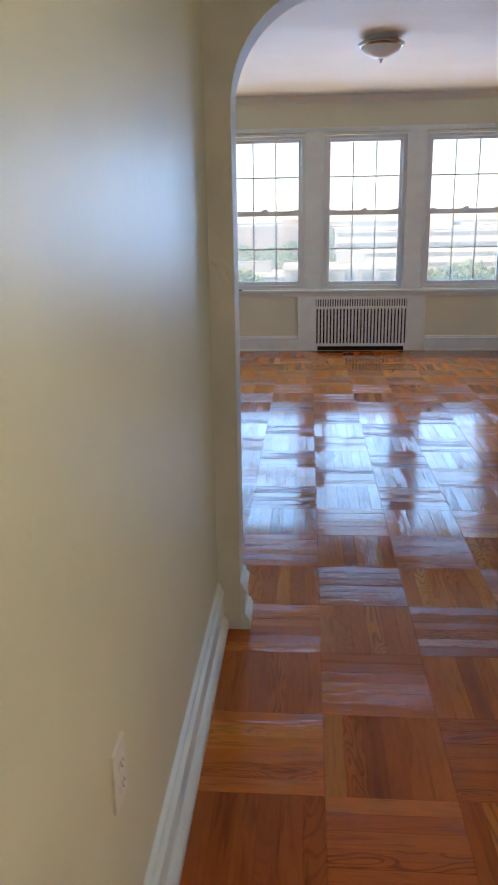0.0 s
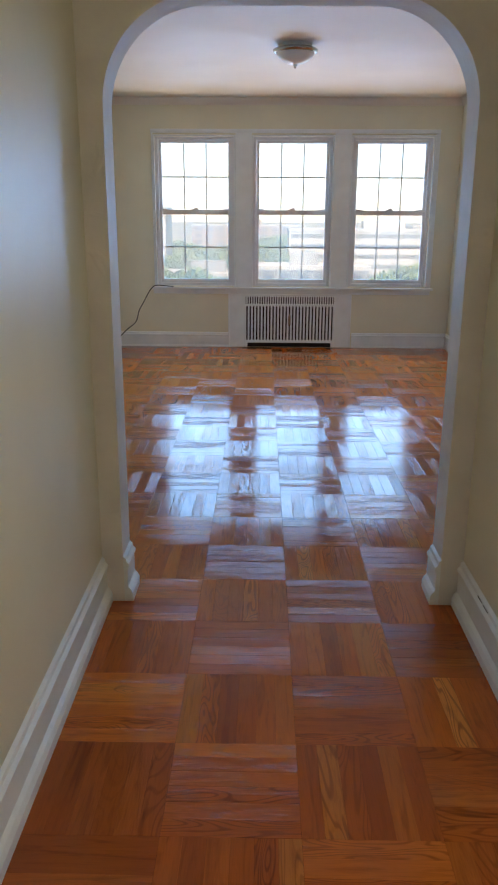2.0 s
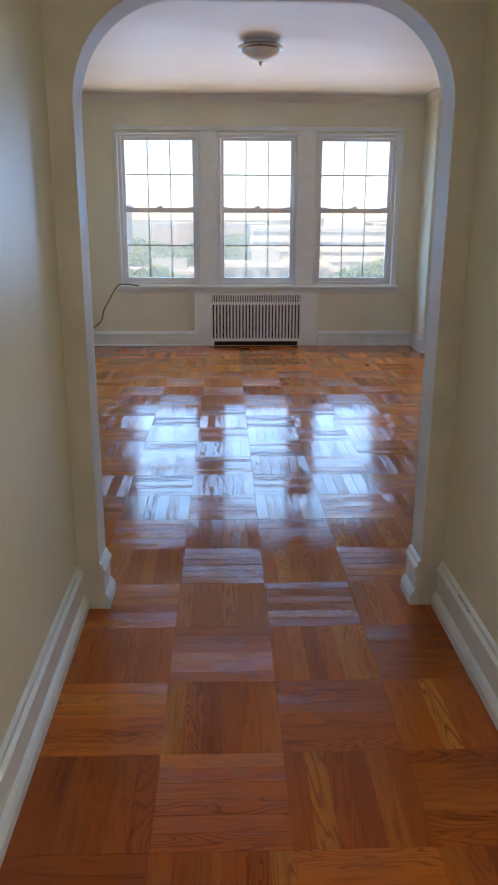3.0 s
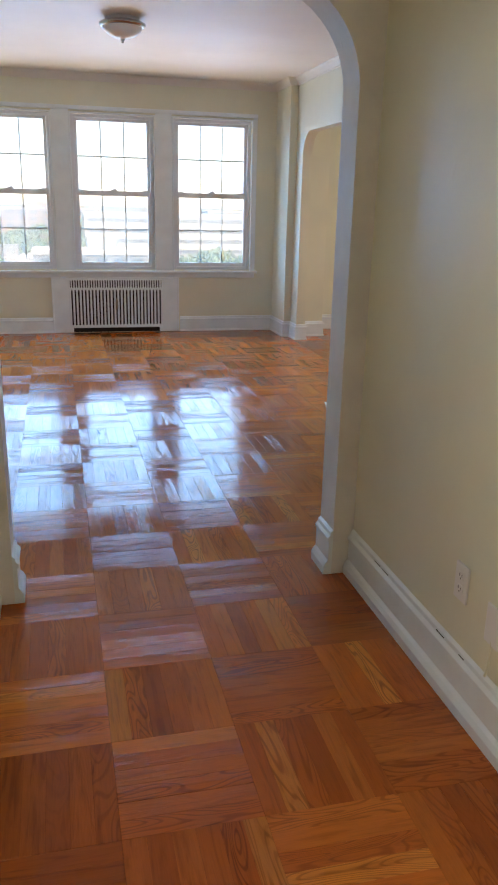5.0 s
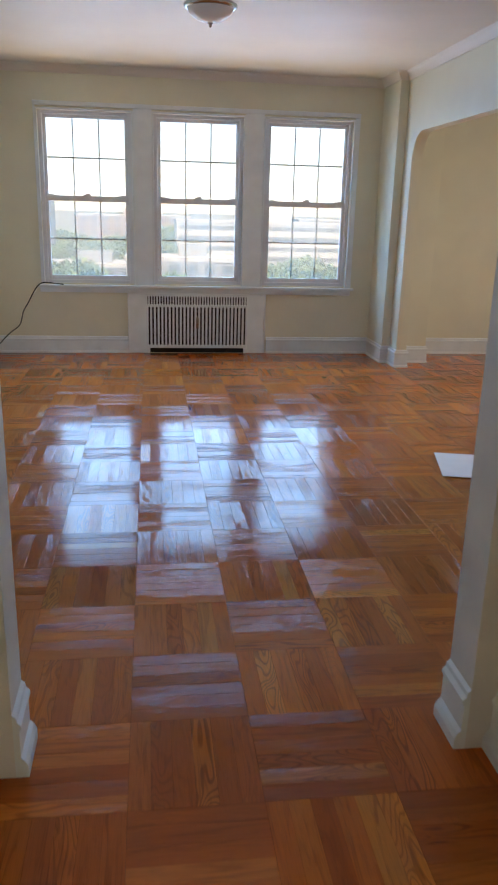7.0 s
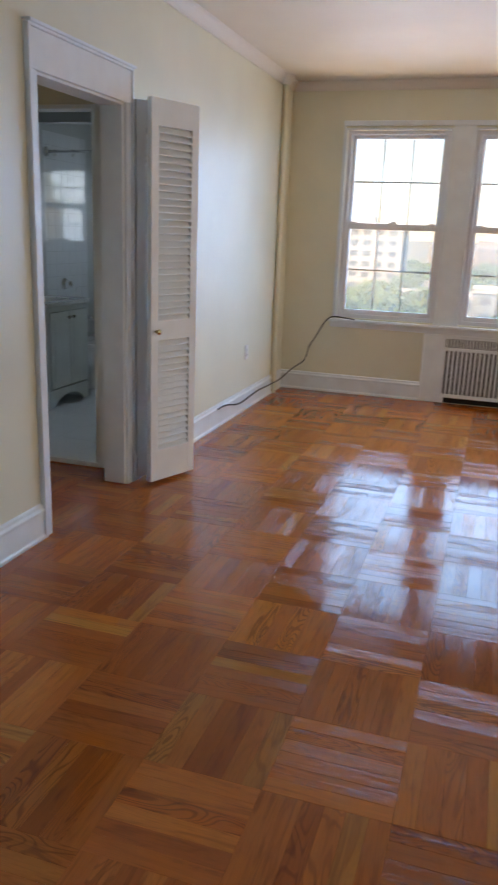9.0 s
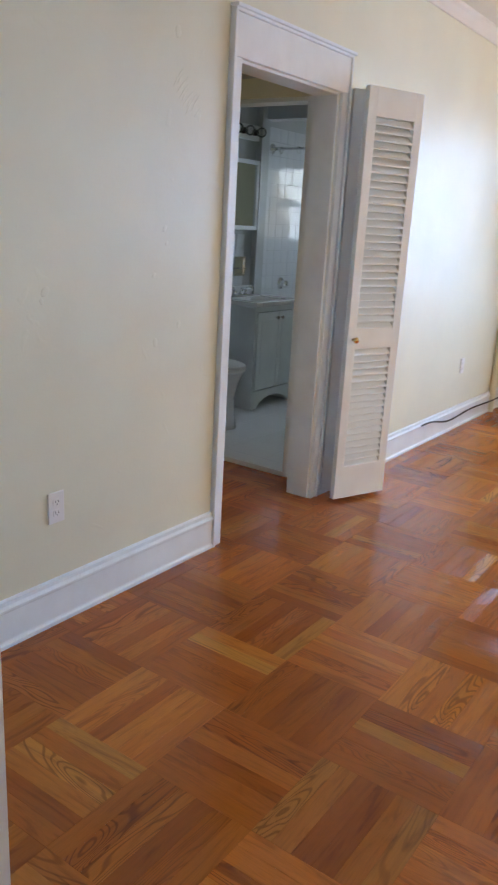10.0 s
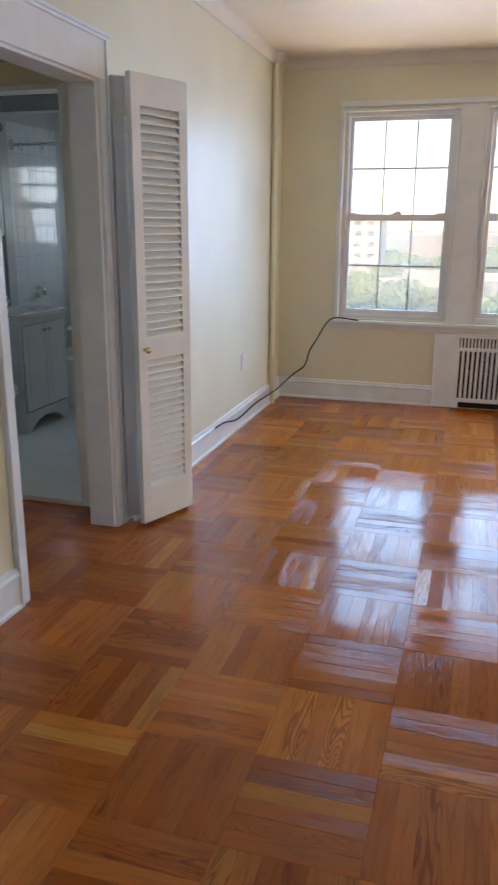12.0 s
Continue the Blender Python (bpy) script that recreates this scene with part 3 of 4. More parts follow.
for a0, a1 in WINS:
    bm = bmesh.new()
    frame_trim(bm, a0, a1, WZ0 - 0.01, WZ1, 0.016, F - 0.012, YB + 0.03)
    part("inner_stop", bm, TRIM, wc)
part("mullion_panel", boxes((WINS[0][1] + 0.017, WINS[1][0] - 0.017, F, YB + 0.01, WZ0 - 0.01, WZ1 + 0.034)), TRIM, wc)
part("mullion_panel", boxes((WINS[1][1] + 0.017, WINS[2][0] - 0.017, F, YB + 0.01, WZ0 - 0.01, WZ1 + 0.034)), TRIM, wc)
part("side_casing", boxes((WINS[0][0] - 0.034, WINS[0][0] - 0.0165, F, YB + 0.01, WZ0 - 0.01, WZ1 + 0.034), bevel=0.003), TRIM, wc)
part("side_casing", boxes((WINS[2][1] + 0.0165, WINS[2][1] + 0.062, F, YB + 0.01, WZ0 - 0.01, WZ1 + 0.034), bevel=0.003), TRIM, wc)
part("head_casing", boxes((WINS[0][0] - 0.036, WINS[2][1] + 0.064, F - 0.008, YB + 0.01, WZ1 + 0.035, WZ1 + 0.075), bevel=0.004), TRIM, wc)
part("window_stool", boxes((WINS[0][0] - 0.065, WINS[2][1] + 0.085, F - 0.045, YB + 0.05, WZ0 - 0.036, WZ0 - 0.0102), bevel=0.007), TRIM, wc)
part("apron", boxes((WINS[0][0] - 0.05, WINS[2][1] + 0.06, F + 0.002, YB + 0.01, WZ0 - 0.088, WZ0 - 0.036), bevel=0.004), TRIM, wc)

# ---- radiator cover ----
rc = thing("radiator_cover", Matrix.Translation((0.547, YB, 0)), "white painted radiator enclosure with slotted metal grille", "radiator cover")
RX, G = 0.70, 0.52
fy0, fy1 = -0.026, 0.0
bm = boxes((-RX, -G, fy0, fy1, 0.004, 0.61), (G, RX, fy0, fy1, 0.004, 0.61), (-G, G, fy0, fy1, 0.59, 0.61))
part("surround", bm, TRIM, rc)
for s in (-1, 1):
    part("edge_bead", boxes((s * RX - 0.008, s * RX + 0.008, fy0 - 0.006, fy1, 0.004, 0.61), bevel=0.003), TRIM, rc)
part("upper_frame", boxes((-G, G, -0.03, -0.004, 0.475, 0.50), (-G, G, -0.03, -0.004, 0.582, 0.592), (-G, -G + 0.012, -0.03, -0.004, 0.50, 0.582), (G - 0.012, G, -0.03, -0.004, 0.50, 0.582), bevel=0.003), TRIM, rc)
me_bar = mesh_of("bar", boxes((-0.0075, 0.0075, -0.028, -0.012, 0.50, 0.582), bevel=0.003), TRIM)
n = 38
for k in range(1, n):
    o = new("grille_bar", me_bar)
    o.parent, o.location = rc, (-G + 2 * G * k / n, 0, 0)
me_bar = mesh_of("bar", boxes((-0.0105, 0.0105, -0.034, -0.012, 0.08, 0.475), bevel=0.004), TRIM)
n = 27
for k in range(0, n + 1):
    o = new("grille_bar", me_bar)
    o.parent, o.location = rc, (-G + 0.01 + (2 * G - 0.02) * k / n, 0, 0)
part("lower_rail", boxes((-G, G, -0.034, -0.004, 0.055, 0.085), (-G, -G + 0.035, -0.034, -0.004, 0.004, 0.055), (G - 0.035, G, -0.034, -0.004, 0.004, 0.055), bevel=0.004), TRIM, rc)
part("latch", boxes((-0.014, 0.014, -0.044, -0.034, 0.26, 0.37), (-0.008, 0.008, -0.05, -0.04, 0.37, 0.39), bevel=0.004), NICKEL, rc, "worn grey metal latch")
# thin near-black sheet: the shade behind the bars put into colour
part("shade_panel", boxes((-G + 0.001, G - 0.001, -0.0035, -0.0005, 0.004, 0.59)), DARK, rc, "near-black panel for the shade behind the grille")

# ---- ceiling lamp ----
lamp = thing("ceiling_lamp", Matrix.Translation((0.462, 3.75, TOP)), "flush ceiling lamp with frosted glass bowl and nickel rim, unlit", "ceiling lamp")
bm = bmesh.new()
lathe(bm, [(0.0, -0.024), (0.142, -0.026), (0.155, -0.030), (0.168, -0.038), (0.168, -0.048), (0.160, -0.056), (0.152, -0.062), (0.146, -0.055), (0.0, -0.05)], n=40)
part("rim", bm, NICKEL, lamp, "brushed nickel rim", True)
bm = bmesh.new()
lathe(bm, [(0.12, -0.001), (0.122, -0.012), (0.128, -0.0238)], n=40)
part("canopy", bm, CEILING, lamp, "white painted canopy", True)
bm = bmesh.new()
lathe(bm, [(0.146, -0.054), (0.143, -0.066), (0.132, -0.086), (0.108, -0.108), (0.072, -0.127), (0.032, -0.137), (0.0, -0.139)], n=40)
part("glass_bowl", bm, FROST, lamp, "frosted white glass bowl", True)
bm = bmesh.new()
lathe(bm, [(0.0, -0.134), (0.016, -0.136), (0.018, -0.142), (0.009, -0.147), (0.011, -0.153), (0.007, -0.161), (0.0, -0.166)], n=16)
part("finial", bm, NICKEL, lamp, "nickel finial", True)

# riser pipe in the corner
rp = thing("riser_pipe", Matrix.Translation((XL + 0.028, YB - 0.32, 0)), "cream-painted heating riser pipe in the corner", "pipe")
bm = bmesh.new()
lathe(bm, [(0.025, 0.0), (0.025, TOP)], n=20)
part("pipe", bm, CREAM, rp, "", True)
bm = bmesh.new()
lathe(bm, [(0.0255, TOP - 0.075), (0.042, TOP - 0.075), (0.052, TOP - 0.05), (0.07, TOP - 0.012), (0.07, TOP - 0.001)], n=20)
part("collar", bm, CEILING, rp, "", True)


# ---- louvred bifold door ----
def louvre_leaf(w, name, parent, m):
    leaf = part(name, boxes((0, 0.052, 0, 0.03, 0.02, 2.065), (w - 0.052, w, 0, 0.03, 0.02, 2.065), (0.052, w - 0.052, 0, 0.03, 1.935, 2.065), (0.052, w - 0.052, 0, 0.03, 0.83, 0.93), (0.052, w - 0.052, 0, 0.03, 0.02, 0.195), bevel=0.0007), DOORPAINT, parent, "", False, m)
    bm = bmesh.new()
    prism(bm, [(0.001, -0.0182), (0.001, -0.0125), (0.028, 0.0182), (0.029, 0.0125)], 0.050, w - 0.050, "x")
    me = mesh_of("slat", bm, DOORPAINT)
    for z0, z1, n in ((0.93, 1.935, 28), (0.195, 0.83, 18)):
        for k in range(n):
            o = new("slat", me)
            o.parent = leaf
            o.location = (0, 0, z0 + (z1 - z0) * (k + 0.5) / n)
    return leaf


bif = thing("bifold_door", Matrix.Translation((XL, DY1, 0)), "white louvred bifold door, folded open beside the doorway", "door")
p2 = Vector((-1.334, 3.174))
p1 = Vector((-1.206, 3.502))
p0 = Vector((-1.442, 3.222))
def leaf_pose(a, b):
    d = b - a
    return Matrix.Translation((a.x - XL, a.y - DY1, 0)) @ pose(0, 0, 0, 0, 0, math.degrees(math.atan2(d.y, d.x)))


w2 = (p1 - p2).length
front_leaf = louvre_leaf(w2, "front_leaf", bif, leaf_pose(p2, p1))
louvre_leaf((p1 - p0).length - 0.02, "back_leaf", bif, leaf_pose(p0 + Vector((-0.01, 0.02)), p1 + Vector((-0.025, 0.025))))
bm = bmesh.new()
lathe(bm, [(0.0, 0.0), (0.008, 0.0), (0.007, 0.012), (0.014, 0.02), (0.016, 0.028), (0.011, 0.034), (0.0, 0.035)], pose(0.035, 0, 0.88, 90, 0, 0), 18)
part("knob", bm, BRASS, front_leaf, "small brass knob", True)
bm = bmesh.new()
for z in (0.3, 1.0, 1.75):
    rod(bm, (w2 - 0.002, 0.033, z - 0.03), (w2 - 0.002, 0.033, z + 0.03), 0.005, 8)
part("hinge", bm, DOORPAINT, front_leaf)
part("pivot_foot", boxes((w2 - 0.05, w2 - 0.03, 0.008, 0.022, 0.0, 0.02)), NICKEL, front_leaf)


# ---- wall outlets ----
def outlet(m, label, duplex=True):
    """Wall plate in the plane y = 0 that faces -y."""
    o = thing("wall_outlet", m, label, "outlet", "white wall outlets")
    part("cover_plate", boxes((-0.035, 0.035, -0.0075, 0, -0.057, 0.057), bevel=0.003), PLASTIC, o)
    if duplex:
        for z in (-0.02, 0.02):
            bm = bmesh.new()
            prism(bm, [(0.017 * math.cos(a) , z + max(-0.013, min(0.013, 0.017 * math.sin(a)))) for a in [2 * math.pi * k / 24 for k in range(24)]], -0.0100, -0.005, "y")
            s = part("socket", bm, PLASTIC, o)
            part("slots", boxes((-0.0075, -0.0055, -0.0103, -0.009, z - 0.001, z + 0.008), (0.0055, 0.0075, -0.0103, -0.009, z - 0.001, z + 0.007), (-0.002, 0.002, -0.0103, -0.009, z - 0.009, z - 0.005)), DARK, s)
        bm = bmesh.new()
        lathe(bm, [(0.0, 0.0072), (0.003, 0.0072), (0.003, 0.005)], pose(0, 0, 0, 90, 0, 0), 10)
        part("screw", bm, NICKEL, o)
    return o


outlet(pose(XL, 1.40, 0.44, 0, 0, 90), "white duplex wall outlet on the cream wall")
outlet(pose(XL, 5.29, 0.475, 0, 0, 90), "white duplex wall outlet on the cream wall")
outlet(pose(HL, -1.293, 0.557, 0, 0, 90), "white duplex wall outlet on the hall wall")
outlet(pose(HR, -0.695, 0.385, 0, 0, -90), "white duplex wall outlet on the hall wall")
outlet(pose(HR, -0.875, 0.345, 0, 0, -90), "white blank wall plate on the hall wall", False)


# ---- cable ----
def cable(name, pts, r, mat, label, category):
    cu = bpy.data.curves.new(name, "CURVE")
    cu.dimensions, cu.bevel_depth, cu.bevel_resolution = "3D", r, 3
    sp = cu.splines.new("NURBS")
    sp.points.add(len(pts) - 1)
    for q, p in zip(sp.points, pts):
        q.co = (*p, 1)
    sp.use_endpoint_u, sp.order_u, sp.resolution_u = True, 4, 6
    cu.materials.append(mat)
    return tagged(new(name, cu), label, category)


cable("cable", [(XL + 0.035, 4.56, 0.150), (XL + 0.03, 4.72, 0.152), (XL + 0.034, 4.86, 0.125), (XL + 0.034, 5.03, 0.09), (XL + 0.034, 5.22, 0.095), (XL + 0.034, 5.5, 0.115), (XL + 0.034, 5.75, 0.105), (XL + 0.04, 5.96, 0.10), (XL + 0.06, 6.18, 0.11), (-1.38, 6.27, 0.16), (-1.30, 6.285, 0.235), (-1.225, 6.285, 0.275), (-1.20, 6.285, 0.36), (-1.19, 6.285, 0.43), (-1.135, 6.28, 0.50), (-1.07, 6.265, 0.63), (-1.01, 6.24, 0.705), (-0.96, 6.24, 0.716), (-0.90, 6.25, 0.712), (-0.84, 6.26, 0.702), (-0.78, 6.265, 0.696)], 0.0058, RUBBER, "black cable draped from the window sill along the baseboard", "cable")

# white sheet on the floor
bm = bmesh.new()
box(bm, 0, 0.62, -0.45, 0, 0.0, 0.003)
sheet = thing("paper_sheet", pose(1.83, 2.83, 0.004, 0, 0, -14), "thin flat white sheet lying on the parquet", "paper")
part("sheet", bm, SHEETWHITE, sheet)

# filler lumps and trowel ridges under the wall paint
marks = random.Random(5)
west = bpy.data.objects["wall_west"]
for k in range(11):
    y, z, L = 1.99 + 0.011 * k + marks.uniform(-0.004, 0.004), 1.90 - 0.009 * k + marks.uniform(-0.015, 0.015), marks.uniform(0.04, 0.09)
    bm = bmesh.new()
    prism(bm, [(-L / 2, 0), (0, -0.0035), (L / 2, 0), (0, 0.0035)], 0, 0.0014, "x")
    part("trowel_ridge", bm, CREAM, west, "", False, pose(XL - 0.0003, y, z, 48 + marks.uniform(-5, 5), 0, 0))
for y, z, s in ((1.937, 1.387, 0.014), (1.95, 1.335, 0.010), (2.03, 1.027, 0.016), (1.897, 0.969, 0.018), (1.375, 1.18, 0.02), (1.36, 1.15, 0.012), (1.275, 1.382, 0.009), (1.28, 1.446, 0.008), (1.69, 1.862, 0.008), (1.547, 0.664, 0.008), (1.25, 0.793, 0.007), (1.986, 2.053, 0.022), (1.625, 1.18, 0.006), (1.883, 1.219, 0.012)):
    bm = bmesh.new()
    bmesh.ops.create_uvsphere(bm, u_segments=12, v_segments=8, radius=s, matrix=Matrix.Diagonal((0.07, 0.7, 1.0, 1)))
    part("filler_lump", bm, CREAM, west, "", True, pose(XL - 0.0002, y, z, marks.uniform(-50, 50), 0, 0))
hall_w = bpy.data.objects["wall_hall_west"]
for y, z, s in ((-0.62, 1.72, 0.016), (-0.95, 1.30, 0.02), (-0.75, 1.28, 0.012), (-1.25, 1.66, 0.02), (-0.4, 0.9, 0.01), (-1.1, 1.02, 0.012)):
    bm = bmesh.new()
    bmesh.ops.create_uvsphere(bm, u_segments=12, v_segments=8, radius=s, matrix=Matrix.Diagonal((0.03, 1.6, 0.5, 1)))
    part("filler_lump", bm, CREAM, hall_w, "", True, pose(HL - 0.0002, y, z, marks.uniform(-30, 30), 0, 0))
# cracked paint on top of the hall baseboard, and a painted-over cord
hall_e = bpy.data.objects["wall_hall_east"]
for y, L in ((-0.13, 0.05), (-0.20, 0.055), (-0.62, 0.05), (-0.75, 0.03)):
    part("paint_crack", boxes((HR - 0.0135, HR - 0.0105, y - L / 2, y + L / 2, 0.1715, 0.1733)), DARK, hall_e)
cable("cord", [(HR - 0.004, -0.875, 0.30), (HR - 0.006, -0.877, 0.265), (HR - 0.006, -0.876, 0.22), (HR - 0.01, -0.872, 0.19)], 0.004, CREAM, "cream painted-over cord below a wall plate", "cord")


# ---- bathroom ----
tile_me = mesh_of("tile", boxes((0, 0.006, 0.0005, 0.1065, 0.0005, 0.1065), bevel=0.0012), TILE)
bath_wall = bpy.data.objects["wall_bath_west"]
tile_rng = random.Random(11)
for y0, y1, z0, z1 in ((4.02, 4.98, 0.36, 1.35), (5.1, 5.95, 0.45, 2.19)):
    for a in range(int((y1 - y0) / 0.107)):
        for c in range(int((z1 - z0) / 0.107)):
            o = new("tile", tile_me)
            o.parent = bath_wall
            o.matrix_basis = pose(BX0, y0 + a * 0.107, z0 + c * 0.107, 0, tile_rng.gauss(0, 0.25), tile_rng.gauss(0, 0.25))
setting("wall_tile_strip", boxes((BX0, BX0 + 0.05, 4.985, 5.09, 0.02, 2.45)), GREYWALL, "grey painted strip beside the tub alcove", "wall")
ft = mesh_of("tile", boxes((0.001, 0.304, 0.001, 0.304, 0.0, 0.004), bevel=0.001), PORCELAIN)
for a in range(5):
    for c in range(9):
        if BX0 + a * 0.305 + 0.305 < BX1 + 0.01:
            o = new("tile", ft)
            o.parent, o.location = bath_floor, (BX0 + 0.02 + a * 0.305, 3.49 + c * 0.305, 0.019)

# vanity
VX0, VX1, VY0, VY1 = BX0 + 0.008, -2.80, 4.45, 5.05
van = thing("vanity", Matrix.Translation((VX0, VY0, 0.023)), "white bathroom vanity with two doors and an arched toe kick", "vanity")
vw, vd = VY1 - VY0, VX1 - VX0
bm = boxes((0, vd - 0.02, 0, 0.018, 0, 0.79), (0, vd - 0.02, vw - 0.018, vw, 0, 0.79), (0, 0.012, 0.018, vw - 0.018, 0.1, 0.79), (0.012, vd - 0.02, 0.018, vw - 0.018, 0.12, 0.135))
prof = [(0, 0), (0.075, 0)] + [(0.075 + (vw - 0.15) * k / 12, 0.085 * math.sin(math.pi * k / 12) ** 0.6) for k in range(1, 12)] + [(vw - 0.075, 0), (vw, 0), (vw, 0.79), (vw - 0.02, 0.79), (vw - 0.02, 0.14), (0.02, 0.14), (0.02, 0.79), (0, 0.79)]
prism(bm, prof, vd - 0.02, vd, "x")
box(bm, vd - 0.02, vd, 0.02, vw - 0.02, 0.75, 0.79)
part("body", bm, DOORPAINT, van)
for k in (0, 1):
    y0 = 0.024 + k * (vw / 2 - 0.022)
    y1 = y0 + vw / 2 - 0.028
    bm = boxes((vd, vd + 0.016, y0, y1, 0.155, 0.745), bevel=0.003)
    box(bm, vd + 0.014, vd + 0.020, y0 + 0.045, y1 - 0.045, 0.21, 0.69, 0.004)
    d = part("door", bm, DOORPAINT, van)
    bm = bmesh.new()
    lathe(bm, [(0.0, 0.026), (0.012, 0.024), (0.014, 0.016), (0.006, 0.008), (0.006, 0.0)], Matrix.Translation((vd + 0.016, (y1 - 0.03) if k == 0 else (y0 + 0.03), 0.70)) @ pose(0, 0, 0, 0, 90, 0), 16)
    part("knob", bm, NICKEL, d, "round nickel knob", True)
top = part("countertop", boxes((-0.002, vd + 0.02, -0.012, 0.08, 0.79, 0.825), (-0.002, vd + 0.02, vw - 0.08, vw + 0.012, 0.79, 0.825), (-0.002, 0.12, 0.08, vw - 0.08, 0.79, 0.825), (vd - 0.06, vd + 0.02, 0.08, vw - 0.08, 0.79, 0.825), (-0.002, 0.018, -0.012, vw + 0.012, 0.825, 0.90), bevel=0.004), PORCELAIN, van, "white cultured-marble top with splashback")
bm = bmesh.new()
lathe(bm, [(0.24, 0.0), (0.21, -0.05), (0.13, -0.1), (0.0, -0.11)], Matrix.Translation((vd * 0.56, vw / 2, 0.822)) @ Matrix.Diagonal((0.6, 1, 1, 1)), 28)
part("basin", bm, PORCELAIN, top, "", True)
fau = thing("faucet", Matrix.Translation((VX0 + 0.07, (VY0 + VY1) / 2, 0.849)), "chrome two-handle faucet on the vanity top", "faucet")
bm = boxes((-0.025, 0.025, -0.09, 0.09, 0, 0.015), bevel=0.006)
part("base", bm, CHROME, fau)
bm = bmesh.new()
rod(bm, (0, 0, 0.01), (0.02, 0, 0.06), 0.013)
rod(bm, (0.015, 0, 0.058), (0.12, 0, 0.075), 0.011)
rod(bm, (0.113, 0, 0.078), (0.118, 0, 0.05), 0.011)
part("spout", bm, CHROME, fau, "", True)
for s in (-1, 1):
    bm = bmesh.new()
    rod(bm, (0, s * 0.07, 0.01), (0, s * 0.07, 0.045), 0.016)
    rod(bm, (-0.005, s * 0.07, 0.045), (0.02, s * 0.115, 0.07), 0.008)
    part("handle", bm, CHROME, fau, "", True)

# toilet
toi = thing("toilet", Matrix.Translation((BX0 + 0.01, 3.91, 0.05)), "white porcelain toilet with closed lid", "toilet")
bm = bmesh.new()
rings = [(-0.027, 0.235, 0.13, 0.10), (0.06, 0.22, 0.12, 0.10), (0.2, 0.2, 0.105, 0.11), (0.3, 0.235, 0.15, 0.10), (0.37, 0.27, 0.185, 0.10), (0.385, 0.275, 0.19, 0.10)]
prev = None
for z, a, b, o in rings:
    ring = [bm.verts.new((0.45 + (a if math.cos(t) > 0 else a * 0.85) * math.cos(t) + (o - 0.1), b * math.sin(t), z)) for t in [2 * math.pi * k / 32 for k in range(32)]]
    if prev:
        for k in range(32):
            bm.faces.new((prev[k], prev[(k + 1) % 32], ring[(k + 1) % 32], ring[k]))
    else:
        bm.faces.new(ring[::-1])
    prev = ring
bm.faces.new(prev)
part("bowl", bm, PORCELAIN, toi, "", True)
bm = bmesh.new()
prism(bm, [(0.45 + (0.285 if math.cos(t) > 0 else 0.23) * math.cos(t), 0.195 * math.sin(t)) for t in [2 * math.pi * k / 32 for k in range(32)]], 0.387, 0.402, "z")
part("seat", bm, PLASTIC, toi)
bm = bmesh.new()
prism(bm, [(0.45 + (0.28 if math.cos(t) > 0 else 0.23) * math.cos(t), 0.19 * math.sin(t)) for t in [2 * math.pi * k / 32 for k in range(32)]], 0.404, 0.42, "z")
part("lid", bm, PLASTIC, toi)
part("tank", boxes((0.0, 0.19, -0.22, 0.22, 0.37, 0.72), bevel=0.02), PORCELAIN, toi)
part("tank_lid", boxes((-0.005, 0.205, -0.23, 0.23, 0.72, 0.755), bevel=0.01), PORCELAIN, toi)
part("trapway", boxes((0.05, 0.3, -0.1, 0.1, 0.0, 0.37), bevel=0.03), PORCELAIN, toi)

# medicine cabinet, light bar, holder
mc = thing("medicine_cabinet", Matrix.Translation((BX0 + 0.007, 4.44, 1.36)), "white-framed mirrored medicine cabinet over the vanity", "cabinet")
part("body", boxes((0, 0.07, 0.004, 0.466, 0.004, 0.516)), DOORPAINT, mc)
part("frame", boxes((0.07, 0.088, 0, 0.032, 0, 0.52), (0.07, 0.088, 0.438, 0.47, 0, 0.52), (0.07, 0.088, 0.032, 0.438, 0, 0.032), (0.07, 0.088, 0.032, 0.438, 0.488, 0.52), bevel=0.004), DOORPAINT, mc)
part("mirror", boxes((0.072, 0.078, 0.03, 0.44, 0.03, 0.49)), MIRROR, mc)
lb = thing("vanity_light", Matrix.Translation((BX0, 4.36, 2.03)), "white vanity light bar with clear globe bulbs, unlit", "wall lamp")
part("bar", boxes((0, 0.03, 0, 0.62, 0, 0.11), bevel=0.006), DOORPAINT, lb)
for k in range(4):
    bm = bmesh.new()
    lathe(bm, [(0.022, 0.0), (0.022, 0.03), (0.016, 0.04), (0.0, 0.04)], Matrix.Translation((0.03, 0.085 + k * 0.15, 0.055)) @ pose(0, 0, 0, 0, 90, 0), 16)
    s = part("socket", bm, DARK, lb)
    bm = bmesh.new()
    bmesh.ops.create_uvsphere(bm, u_segments=18, v_segments=12, radius=0.038, matrix=Matrix.Translation((0.105, 0.085 + k * 0.15, 0.055)))
    part("bulb", bm, BULB, s, "clear glass globe bulb", True)
th = thing("tumbler_holder", Matrix.Translation((BX0 + 0.006, 4.74, 1.0)), "chrome recessed tumbler holder in the tile", "holder")
part("frame", boxes((0, 0.012, 0, 0.012, 0, 0.15), (0, 0.012, 0.138, 0.15, 0, 0.15), (0, 0.012, 0.012, 0.138, 0, 0.012), (0, 0.012, 0.012, 0.138, 0.138, 0.15), (0, 0.003, 0.012, 0.138, 0.012, 0.138), bevel=0.001), CHROME, th)
part("cup_bar", boxes((0.003, 0.05, 0.03, 0.12, 0.055, 0.063), bevel=0.002), CHROME, th)

